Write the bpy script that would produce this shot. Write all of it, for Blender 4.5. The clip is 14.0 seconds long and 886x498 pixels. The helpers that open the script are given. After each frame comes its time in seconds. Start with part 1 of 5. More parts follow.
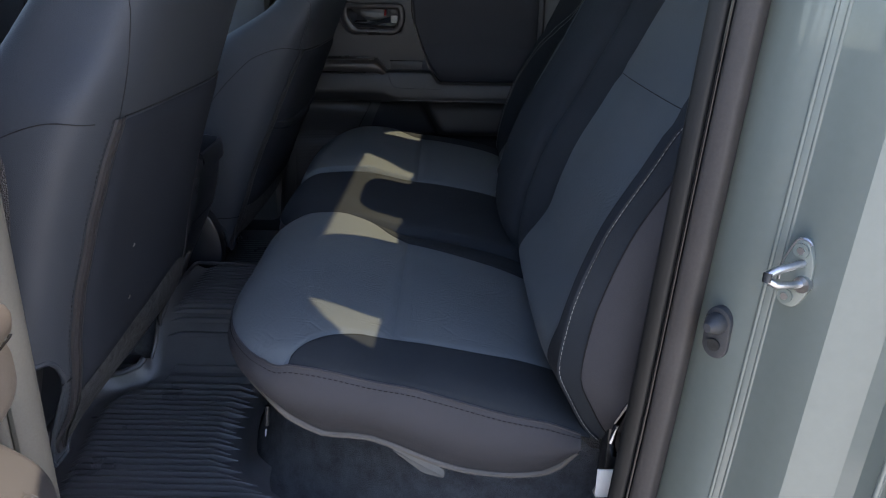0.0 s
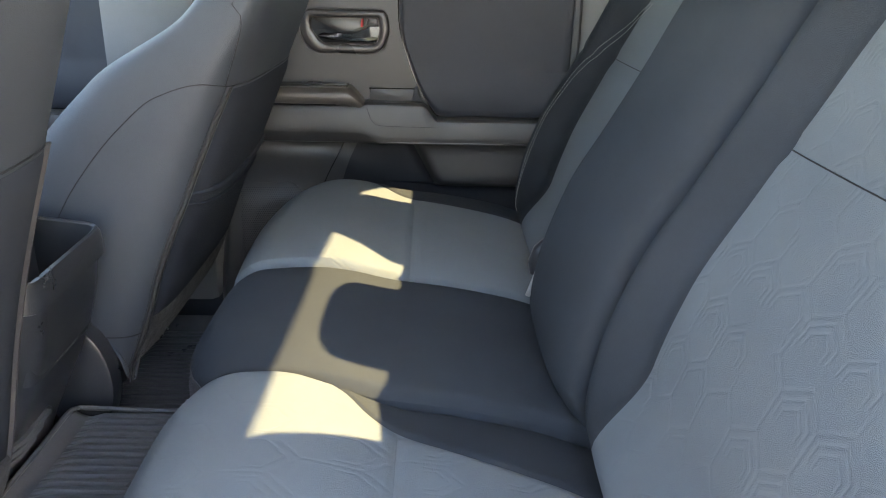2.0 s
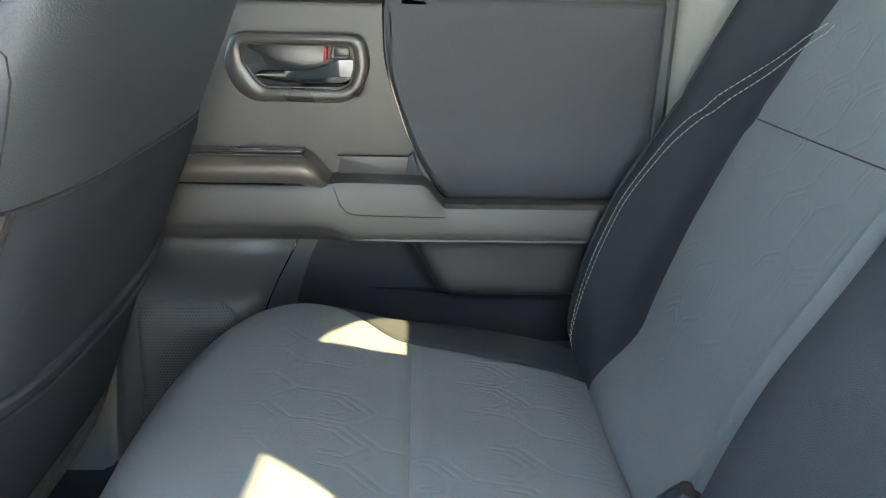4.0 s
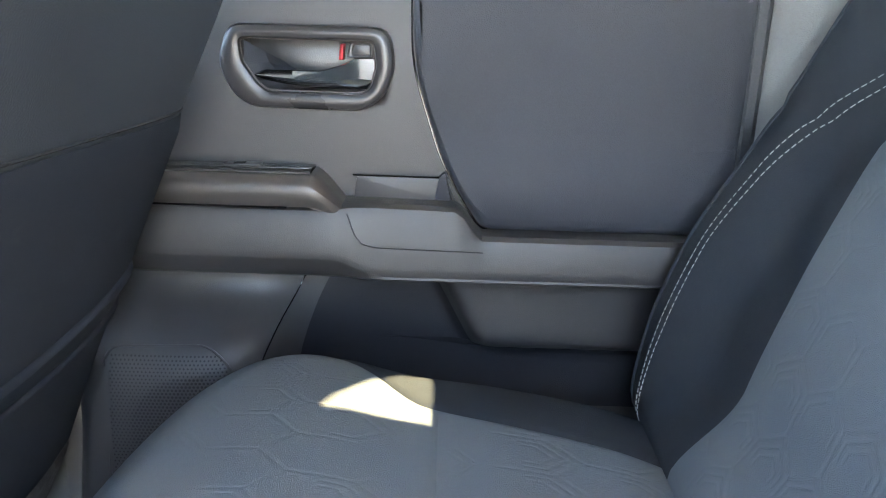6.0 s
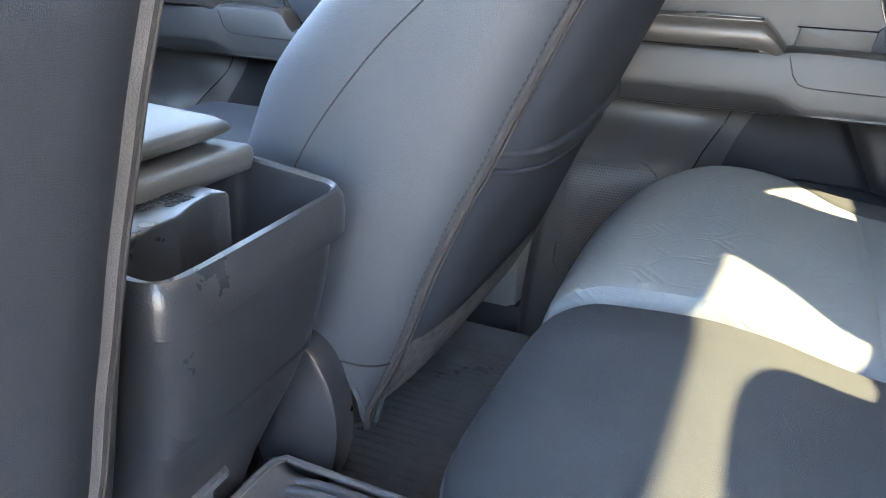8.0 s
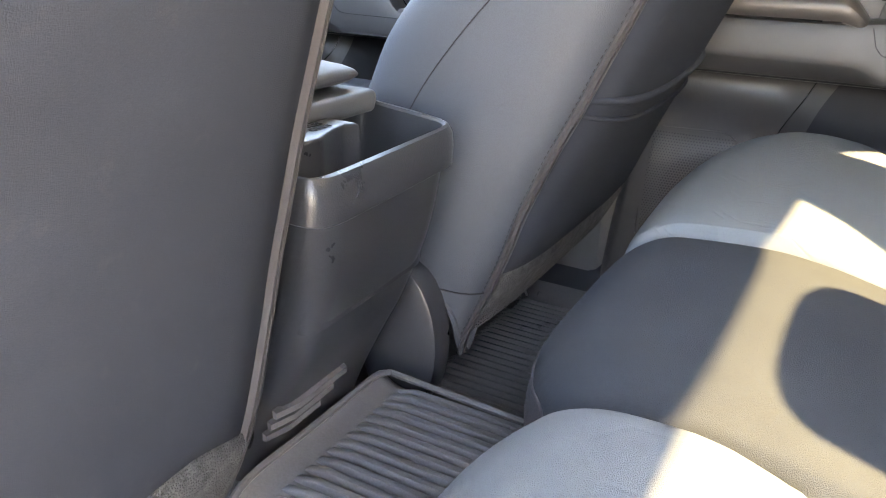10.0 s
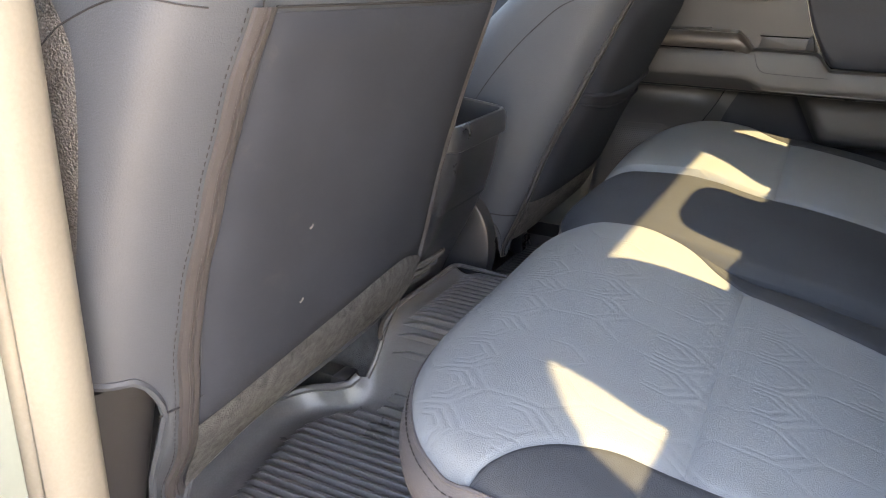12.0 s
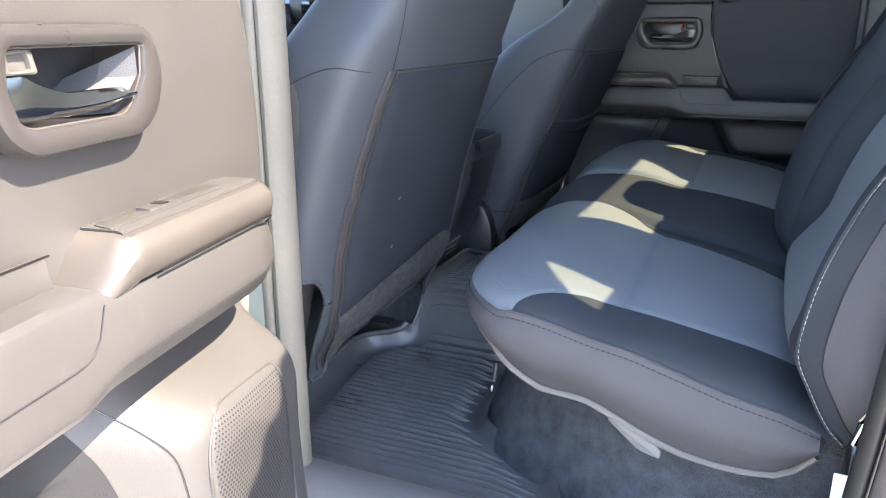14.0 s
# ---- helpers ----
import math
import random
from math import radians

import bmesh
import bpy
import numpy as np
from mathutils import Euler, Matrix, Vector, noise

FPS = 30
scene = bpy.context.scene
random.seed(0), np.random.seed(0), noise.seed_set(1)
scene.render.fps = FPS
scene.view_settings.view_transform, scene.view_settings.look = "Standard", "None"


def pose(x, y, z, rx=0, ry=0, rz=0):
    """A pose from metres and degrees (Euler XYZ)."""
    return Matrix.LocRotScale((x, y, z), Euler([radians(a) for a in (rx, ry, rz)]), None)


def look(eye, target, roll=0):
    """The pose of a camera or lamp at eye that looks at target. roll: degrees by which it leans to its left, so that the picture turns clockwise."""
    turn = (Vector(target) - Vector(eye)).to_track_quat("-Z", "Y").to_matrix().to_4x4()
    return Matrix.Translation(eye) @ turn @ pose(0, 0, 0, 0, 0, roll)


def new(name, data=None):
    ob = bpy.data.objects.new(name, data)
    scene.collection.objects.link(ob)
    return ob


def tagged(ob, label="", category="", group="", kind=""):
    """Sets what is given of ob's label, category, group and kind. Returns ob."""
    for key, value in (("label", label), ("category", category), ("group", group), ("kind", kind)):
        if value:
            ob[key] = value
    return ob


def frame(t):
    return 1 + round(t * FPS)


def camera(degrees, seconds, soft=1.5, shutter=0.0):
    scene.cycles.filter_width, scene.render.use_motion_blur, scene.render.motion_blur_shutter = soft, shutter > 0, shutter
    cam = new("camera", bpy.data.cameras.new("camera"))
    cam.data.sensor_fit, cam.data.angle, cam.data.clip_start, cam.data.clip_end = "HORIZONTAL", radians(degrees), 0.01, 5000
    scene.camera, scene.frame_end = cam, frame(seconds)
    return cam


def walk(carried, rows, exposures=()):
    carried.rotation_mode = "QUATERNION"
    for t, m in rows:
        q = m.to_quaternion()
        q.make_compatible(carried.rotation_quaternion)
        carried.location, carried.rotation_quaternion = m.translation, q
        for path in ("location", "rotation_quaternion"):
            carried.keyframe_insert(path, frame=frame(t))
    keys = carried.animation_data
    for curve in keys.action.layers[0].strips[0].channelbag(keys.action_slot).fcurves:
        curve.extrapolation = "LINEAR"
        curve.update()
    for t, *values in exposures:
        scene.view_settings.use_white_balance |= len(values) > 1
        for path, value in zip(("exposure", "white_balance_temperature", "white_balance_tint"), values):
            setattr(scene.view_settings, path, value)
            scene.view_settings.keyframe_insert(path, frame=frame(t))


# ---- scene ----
cam = camera(61.0, 14.0, 1.0)
PATH = [
    (0, (0.015, -0.001, 1.388), (0.007, 1.873, 0.69), 1.0),
    (0.5, (0.014, 0.095, 1.386), (0.008, 1.97, 0.691), 1.1),
    (1, (0.019, 0.239, 1.375), (0.02, 2.118, 0.69), 1.2),
    (1.5, (0.0, 0.401, 1.383), (0.021, 2.276, 0.687), 1.7),
    (2, (-0.023, 0.584, 1.38), (0.014, 2.456, 0.678), 1.3),
    (2.5, (-0.038, 0.752, 1.374), (0.02, 2.628, 0.684), 1.8),
    (3, (-0.052, 0.899, 1.383), (0.029, 2.774, 0.691), 2.0),
    (3.5, (-0.05, 1.039, 1.376), (0.032, 2.921, 0.703), 1.7),
    (3.7, (-0.049, 1.092, 1.368), (0.03, 2.975, 0.699), 1.5),
    (5.8, (-0.046, 1.334, 1.332), (-0.022, 3.229, 0.692), 1.8),
    (6, (-0.053, 1.325, 1.297), (-0.049, 3.247, 0.744), 1.9),
    (6.5, (-0.08, 1.24, 1.299), (-0.234, 3.149, 0.722), 1.9),
    (7, (-0.121, 1.178, 1.282), (-0.479, 3.041, 0.649), 2.6),
    (7.5, (-0.156, 1.104, 1.268), (-0.707, 2.893, 0.562), 2.9),
    (8, (-0.169, 1.037, 1.231), (-0.882, 2.748, 0.478), 2.2),
    (8.5, (-0.17, 1.003, 1.209), (-0.992, 2.649, 0.425), 1.8),
    (8.7, (-0.169, 1.0, 1.204), (-1.022, 2.626, 0.41), 1.8),
    (10.8, (-0.093, 0.775, 1.223), (-0.995, 2.401, 0.485), 1.8),
    (11, (-0.079, 0.712, 1.23), (-0.965, 2.348, 0.498), 1.8),
    (11.5, (-0.053, 0.555, 1.24), (-0.905, 2.22, 0.529), 1.9),
    (12, (-0.013, 0.423, 1.249), (-0.845, 2.108, 0.564), 1.6),
    (12.5, (0.057, 0.279, 1.258), (-0.771, 1.982, 0.617), 0.9),
    (13, (0.091, 0.152, 1.269), (-0.721, 1.875, 0.661), 0.3),
    (13.5, (0.096, 0.04, 1.277), (-0.697, 1.78, 0.69), 0.0),
    (14, (0.108, -0.039, 1.281), (-0.676, 1.71, 0.712), -0.2),
]
walk(cam, [(t, look(eye, target, roll)) for t, eye, target, roll in PATH],
     [(0.0, 1.85, 6500, 18), (0.5, 3.5, 6500, 15), (1.0, 3.85, 6700, 14), (1.5, 4.15, 7900, 16), (2.0, 4.28, 7900, 14), (2.5, 4.5, 7900, 11), (3.0, 4.88, 7900, 9), (3.7, 5.03, 7900, 8), (6.0, 5.27, 6900, 14), (6.5, 5.24, 7000, 14), (7.0, 5.14, 7100, 14), (7.5, 5.40, 7200, 14), (8.5, 5.42, 7300, 13), (11.0, 5.38, 9300, 23), (11.5, 5.0, 9300, 22), (12.0, 4.33, 9100, 20), (12.5, 3.9, 8300, 18), (13.0, 3.76, 7500, 15), (14.0, 3.60, 6650, 16)])

# ---------------------------------------------------------------- light
world = bpy.data.worlds.new("daylight")
scene.world = world
world.use_nodes = True
_wn, _wl = world.node_tree.nodes, world.node_tree.links
SUN = Vector((0.650, 0.0, 0.755)).normalized()      # towards the sun: straight behind the cab
_sky = _wn.new("ShaderNodeTexSky")
_sky.sky_type, _sky.sun_disc = "NISHITA", False
_sky.sun_elevation = math.asin(SUN.z)
_sky.sun_rotation = math.atan2(SUN.x, SUN.y)
_wl.new(_sky.outputs[0], _wn["Background"].inputs[0])
_wn["Background"].inputs[1].default_value = 0.15
sun_data = bpy.data.lights.new("sun", "SUN")
sun_data.energy, sun_data.angle, sun_data.color = 3.3, radians(0.53), (1.0, 0.90, 0.70)
sun_lamp = new("sun", sun_data)
sun_lamp.matrix_basis = look((6.45, 1.40, 9.0), Vector((6.45, 1.40, 9.0)) - SUN)


# ---------------------------------------------------------------- mesh helpers
def thing(name, label="", category="", loc=(0, 0, 0), group="", kind="", m=None):
    ob = new(name)
    ob.empty_display_size = 0.05
    ob.matrix_basis = m if m is not None else Matrix.Translation(loc)
    return tagged(ob, label, category, group, kind)


def part(name, geo, material, parent=None, label="", smooth=38, local=False, kind=""):
    """One mesh object from (verts, faces) or a bmesh. In world coordinates, or (local) in those of the parent thing."""
    me = bpy.data.meshes.new(name)
    if isinstance(geo, bmesh.types.BMesh):
        geo.to_mesh(me)
        geo.free()
    else:
        me.from_pydata([tuple(v) for v in geo[0]], [], geo[1])
    me.validate()
    bm = bmesh.new()
    bm.from_mesh(me)
    bmesh.ops.remove_doubles(bm, verts=bm.verts, dist=1e-6)
    bmesh.ops.recalc_face_normals(bm, faces=bm.faces)
    bm.to_mesh(me)
    bm.free()
    if smooth:
        me.shade_smooth()
        me.set_sharp_from_angle(angle=radians(smooth))
    me.materials.append(material)
    ob = new(name, me)
    if parent is not None:
        ob.parent = parent
        if not local and parent.type == "EMPTY":
            ob.matrix_parent_inverse = parent.matrix_basis.inverted()
    return tagged(ob, label, kind=kind)


def solo(name, geo, material, label, category, smooth=38, kind="", group=""):
    return tagged(part(name, geo, material, smooth=smooth), label, category, group, kind)


def join(*geos):
    V, F = [], []
    for v, f in geos:
        n = len(V)
        V += [tuple(p) for p in v]
        F += [tuple(i + n for i in q) for q in f]
    return V, F


def curve(xs, ys):
    """A smooth curve through the given knots (monotone cubic)."""
    xs, ys = np.array(xs, float), np.array(ys, float)
    h = np.diff(xs)
    d = np.diff(ys) / h
    m = np.zeros(len(xs))
    m[0], m[-1] = d[0], d[-1]
    for i in range(1, len(xs) - 1):
        m[i] = 0 if d[i - 1] * d[i] <= 0 else 2 * d[i - 1] * d[i] / (d[i - 1] + d[i])

    def f(x):
        x = min(max(x, xs[0]), xs[-1])
        i = min(int(np.searchsorted(xs, x, "right")) - 1, len(xs) - 2)
        i = max(i, 0)
        t = (x - xs[i]) / h[i]
        return float((2*t**3 - 3*t*t + 1)*ys[i] + (t**3 - 2*t*t + t)*h[i]*m[i] + (3*t*t - 2*t**3)*ys[i+1] + (t**3 - t*t)*h[i]*m[i+1])
    return f


def grid(P, closed=False):
    """Faces over rows of points; closed joins the last column to the first."""
    n, m = len(P), len(P[0])
    V = [tuple(p) for row in P for p in row]
    F = []
    for i in range(n - 1):
        for j in range(m if closed else m - 1):
            k = (j + 1) % m
            F.append((i*m + j, i*m + k, (i+1)*m + k, (i+1)*m + j))
    return V, F


def loft(rings, caps=True):
    V, F = grid(rings, closed=True)
    m = len(rings[0])
    if caps:
        F.append(tuple(range(m - 1, -1, -1)))
        F.append(tuple((len(rings) - 1) * m + i for i in range(m)))
    return V, F


def tube(path, r, n=6, closed=False):
    """A round cord along a path."""
    path = [Vector(p) for p in path]
    rings, up = [], Vector((0.13, 0.29, 0.95))
    for i, p in enumerate(path):
        a = path[i - 1] if (i or closed) else p
        b = path[(i + 1) % len(path)] if (i + 1 < len(path) or closed) else p
        d = (b - a).normalized()
        s = d.cross(up)
        if s.length < 1e-3:
            s = d.cross(Vector((1, 0, 0)))
        s.normalize()
        q = s.cross(d)
        rings.append([p + r * (math.cos(2*math.pi*k/n) * s + math.sin(2*math.pi*k/n) * q) for k in range(n)])
    if closed:
        rings.append(rings[0])
    return loft(rings, caps=not closed)


def stitches(path, length=0.006, gap=0.0035, r=0.0007):
    """Single stitches along a path."""
    path = [Vector(p) for p in path]
    out, at, k = [], 0.0, 0
    seg = [(b - a).length for a, b in zip(path, path[1:])]
    total = sum(seg)

    def where(s):
        for a, b, l in zip(path, path[1:], seg):
            if s <= l and l > 0:
                return a.lerp(b, s / l)
            s -= l
        return path[-1]
    while at + length < total:
        out.append(tube([where(at), where(at + length/2), where(at + length)], r, 4))
        at += length + gap
    return join(*out)


def box(x0, x1, y0, y1, z0, z1, r=0.006, seg=2):
    bm = bmesh.new()
    bmesh.ops.create_cube(bm, size=1)
    for v in bm.verts:
        v.co = Vector(((x0 + x1)/2 + v.co.x*(x1 - x0), (y0 + y1)/2 + v.co.y*(y1 - y0), (z0 + z1)/2 + v.co.z*(z1 - z0)))
    if r:
        bmesh.ops.bevel(bm, geom=bm.edges[:], offset=min(r, 0.49*min(abs(x1-x0), abs(y1-y0), abs(z1-z0))), segments=seg, profile=0.5, affect="EDGES")
    V = [v.co.copy() for v in bm.verts]
    bm.verts.index_update()
    F = [tuple(v.index for v in f.verts) for f in bm.faces]
    bm.free()
    return V, F


def rounded(pts, r=0.01, n=4):
    """A closed 2D outline with its corners rounded."""
    out, m = [], len(pts)
    for i in range(m):
        a, b, c = Vector(pts[i-1]), Vector(pts[i]), Vector(pts[(i+1) % m])
        q = r[i] if isinstance(r, (list, tuple)) else r
        q = min(q, 0.45*(a-b).length, 0.45*(c-b).length)
        p0, p1 = b + (a-b).normalized()*q, b + (c-b).normalized()*q
        for k in range(n + 1):
            t = k / n
            out.append(((1-t)**2)*p0 + 2*t*(1-t)*b + t*t*p1)
    return out


def inset(o, d):
    """Moves a closed 2D outline inwards by d."""
    m, out = len(o), []
    area = sum(o[i-1].x*o[i].y - o[i].x*o[i-1].y for i in range(m))
    s = 1 if area > 0 else -1
    for i in range(m):
        e0, e1 = (o[i] - o[i-1]), (o[(i+1) % m] - o[i])
        n0, n1 = Vector((-e0.y, e0.x)), Vector((-e1.y, e1.x))
        n = (n0.normalized() if n0.length > 1e-9 else n1.normalized()) + (n1.normalized() if n1.length > 1e-9 else n0.normalized())
        out.append(o[i] + s*d*n.normalized() if n.length > 1e-9 else o[i].copy())
    return out


def plate(outline, w0, w1, put, bevel=0.004):
    """A slab with a rounded front edge over a 2D outline; put(u, w, z) gives places."""
    rings = [(outline, w0), (outline, w1 - bevel), (inset(outline, bevel*0.3), w1 - bevel*0.3), (inset(outline, bevel), w1)]
    return loft([[put(p.x, w, p.y) for p in o] for o, w in rings])


def frame_plate(outer, inner, w0, w1, put, bevel=0.004):
    """A slab with a hole: outer and inner outline have the same number of points."""
    rings = [(outer, w0), (outer, w1 - bevel), (inset(outer, bevel*0.3), w1 - bevel*0.3), (inset(outer, bevel), w1),
             (inset(inner, -bevel), w1), (inset(inner, -bevel*0.3), w1 - bevel*0.3), (inner, w1 - bevel), (inner, w0)]
    return loft([[put(p.x, w, p.y) for p in o] for o, w in rings], caps=False)


def extrude_z(profile, zs, shift=lambda z: (0, 0), closed=False):
    """A profile in x and y carried up along z."""
    rows = [[Vector((x + shift(z)[0], y + shift(z)[1], z)) for x, y in profile] for z in zs]
    return loft(rows) if closed else grid(rows)


# ---------------------------------------------------------------- materials
def material(name, build):
    m = bpy.data.materials.new(name)
    m.use_nodes = True
    n, l = m.node_tree.nodes, m.node_tree.links
    build(n, l, n["Principled BSDF"])
    return m


def node(n, kind, **inputs):
    q = n.new(kind)
    for k, v in inputs.items():
        q.inputs[k.replace("_", " ")].default_value = v
    return q


def surface(name, base, rough=0.6, grain=600, relief=0.2, blot=6, vary=0.25, metallic=0.0, spec=0.5, weave=None, sheen=0.0, emboss=None, leather=None, coat=0.0, dist=0.001, dust=0.0, fuzz=None, stretch=(1.0, 1.0, 1.0)):
    """A procedural surface: base colour with blotches at two scales, fine relief, optional weave or embossed lines."""
    def build(n, l, b):
        tc = n.new("ShaderNodeTexCoord")
        big = node(n, "ShaderNodeTexNoise", Scale=blot, Detail=6.0, Roughness=0.62)
        fine = node(n, "ShaderNodeTexNoise", Scale=grain, Detail=3.0, Roughness=0.6)
        l.new(tc.outputs["Object"], big.inputs["Vector"])
        l.new(tc.outputs["Object"], fine.inputs["Vector"])
        mixer = n.new("ShaderNodeMath")
        mixer.operation = "MULTIPLY_ADD"
        mixer.inputs[1].default_value, mixer.inputs[2].default_value = 0.45, 0.0
        l.new(fine.outputs[0], mixer.inputs[0])
        total = n.new("ShaderNodeMath")
        total.operation = "MULTIPLY_ADD"
        total.inputs[1].default_value = 0.55
        l.new(big.outputs[0], total.inputs[0])
        l.new(mixer.outputs[0], total.inputs[2])
        ramp = n.new("ShaderNodeValToRGB")
        c = base
        ramp.color_ramp.elements[0].position, ramp.color_ramp.elements[1].position = 0.3, 0.7
        ramp.color_ramp.elements[0].color = (c[0]*(1-vary), c[1]*(1-vary), c[2]*(1-vary), 1)
        ramp.color_ramp.elements[1].color = (min(1, c[0]*(1+vary)), min(1, c[1]*(1+vary)), min(1, c[2]*(1+vary)), 1)
        l.new(total.outputs[0], ramp.inputs[0])
        colour = ramp.outputs[0]
        if dust:
            specks = node(n, "ShaderNodeTexNoise", Scale=38.0, Detail=5.0, Roughness=0.75)
            l.new(tc.outputs["Object"], specks.inputs["Vector"])
            sr = n.new("ShaderNodeValToRGB")
            sr.color_ramp.elements[0].position, sr.color_ramp.elements[1].position = 0.58, 0.78
            l.new(specks.outputs[0], sr.inputs[0])
            dm = n.new("ShaderNodeMix")
            dm.data_type = "RGBA"
            df = n.new("ShaderNodeMath")
            df.operation = "MULTIPLY"
            df.inputs[1].default_value = dust
            l.new(sr.outputs[0], df.inputs[0])
            l.new(df.outputs[0], dm.inputs[0])
            l.new(colour, dm.inputs[6])
            dm.inputs[7].default_value = (0.30, 0.27, 0.23, 1)
            colour = dm.outputs[2]
        l.new(colour, b.inputs["Base Color"])
        rr = n.new("ShaderNodeMapRange")
        rr.inputs[3].default_value, rr.inputs[4].default_value = max(0.05, rough-0.1), min(1.0, rough+0.1)
        l.new(big.outputs[0], rr.inputs[0])
        l.new(rr.outputs[0], b.inputs["Roughness"])
        b.inputs["Metallic"].default_value = metallic
        b.inputs["Specular IOR Level"].default_value = spec
        b.inputs["Sheen Weight"].default_value = sheen
        b.inputs["Sheen Roughness"].default_value = 0.5
        b.inputs["Coat Weight"].default_value = coat
        height = fine.outputs[0]

        def add(a, q, k):
            s = n.new("ShaderNodeMath")
            s.operation = "MULTIPLY_ADD"
            s.inputs[1].default_value = k
            l.new(q, s.inputs[0])
            l.new(a, s.inputs[2])
            return s.outputs[0]
        if weave:
            for axis, scale in weave:
                w = node(n, "ShaderNodeTexWave", Scale=scale, Distortion=0.6, Detail=1.0)
                w.bands_direction = axis
                l.new(tc.outputs["Object"], w.inputs["Vector"])
                height = add(height, w.outputs["Fac"], 0.8)
        if leather:
            v = node(n, "ShaderNodeTexVoronoi", Scale=leather)
            v.feature = "DISTANCE_TO_EDGE"
            pull = n.new("ShaderNodeVectorMath")
            pull.operation = "MULTIPLY"
            pull.inputs[1].default_value = stretch
            l.new(tc.outputs["Object"], pull.inputs[0])
            l.new(pull.outputs[0], v.inputs["Vector"])
            height = add(height, v.outputs[0], 1.2)
        if fuzz:
            v = node(n, "ShaderNodeTexVoronoi", Scale=fuzz)
            l.new(tc.outputs["Object"], v.inputs["Vector"])
            height = add(height, v.outputs[0], -2.0)
        if emboss:
            scale, depth = emboss
            # broken angular outlines pressed into the cloth, at two sizes
            sep = n.new("ShaderNodeSeparateXYZ")
            l.new(tc.outputs["Object"], sep.inputs[0])
            along = n.new("ShaderNodeMath")
            l.new(sep.outputs[0], along.inputs[0])       # fore and aft on the cushion, up on the back
            l.new(sep.outputs[2], along.inputs[1])
            flat = n.new("ShaderNodeCombineXYZ")
            l.new(along.outputs[0], flat.inputs[0])
            l.new(sep.outputs[1], flat.inputs[1])
            def vec(op, a, b=None):
                q = n.new("ShaderNodeVectorMath")
                q.operation = op
                l.new(a, q.inputs[0])
                if isinstance(b, tuple):
                    q.inputs[1].default_value = b
                elif b is not None:
                    l.new(b, q.inputs[1])
                return q

            def num(op, a, b=0.0):
                q = n.new("ShaderNodeMath")
                q.operation = op
                for k, v in enumerate((a, b)):
                    if isinstance(v, (int, float)):
                        q.inputs[k].default_value = v
                    else:
                        l.new(v, q.inputs[k])
                return q.outputs[0]
            wob = node(n, "ShaderNodeTexNoise", Scale=9.0, Detail=1.0)
            l.new(flat.outputs[0], wob.inputs["Vector"])
            p = vec("MULTIPLY", flat.outputs[0], (scale * 0.66, scale, 0.0))
            cells = []
            for shift in ((0.0, 0.0, 0.0), (0.866, 0.5, 0.0)):
                q = vec("WRAP", vec("SUBTRACT", p.outputs[0], shift).outputs[0], (0.866, 0.5, 1.0))
                q.inputs[2].default_value = (-0.866, -0.5, -1.0)
                cells.append(q.outputs[0])
            nearer = num("LESS_THAN", vec("LENGTH", cells[0]).outputs["Value"], vec("LENGTH", cells[1]).outputs["Value"])
            pick = n.new("ShaderNodeMix")
            pick.data_type = "VECTOR"
            l.new(nearer, pick.inputs[0])
            l.new(cells[1], pick.inputs[4])
            l.new(cells[0], pick.inputs[5])
            own = pick.outputs[1]
            centre = vec("SUBTRACT", p.outputs[0], own)
            dice = n.new("ShaderNodeTexWhiteNoise")
            l.new(vec("SNAP", vec("ADD", centre.outputs[0], (0.21, 0.13, 0.0)).outputs[0], (0.433, 0.25, 1.0)).outputs[0], dice.inputs["Vector"])
            qs = n.new("ShaderNodeSeparateXYZ")
            l.new(vec("ABSOLUTE", own).outputs[0], qs.inputs[0])
            hexd = num("MAXIMUM", qs.outputs[1], num("ADD", num("MULTIPLY", qs.outputs[0], 0.866), num("MULTIPLY", qs.outputs[1], 0.5)))
            signed = n.new("ShaderNodeSeparateXYZ")
            l.new(own, signed.inputs[0])
            lines = None
            for at, wide, limit in ((0.5, 0.060, 0.15), (0.37, 0.045, 0.30), (0.25, 0.045, 0.55)):
                st = n.new("ShaderNodeMapRange")
                st.interpolation_type = "SMOOTHSTEP"
                st.inputs[1].default_value, st.inputs[2].default_value = 0.0, wide
                st.inputs[3].default_value, st.inputs[4].default_value = 1.0, 0.0
                l.new(num("ABSOLUTE", num("SUBTRACT", hexd, at)), st.inputs[0])
                kept = num("MULTIPLY", st.outputs[0], num("GREATER_THAN", dice.outputs[0] if at < 0.5 else wob.outputs[0], limit if at < 0.5 else 0.43))
                if at < 0.5:           # the inner lines are open chevrons, on one side of the cell
                    kept = num("MULTIPLY", kept, num("GREATER_THAN", signed.outputs[0], 0.0))
                lines = kept if lines is None else num("MAXIMUM", lines, kept)
            height = add(height, lines, -depth)
        bump = node(n, "ShaderNodeBump", Strength=relief, Distance=dist)
        l.new(height, bump.inputs["Height"])
        l.new(bump.outputs[0], b.inputs["Normal"])
    return material(name, build)


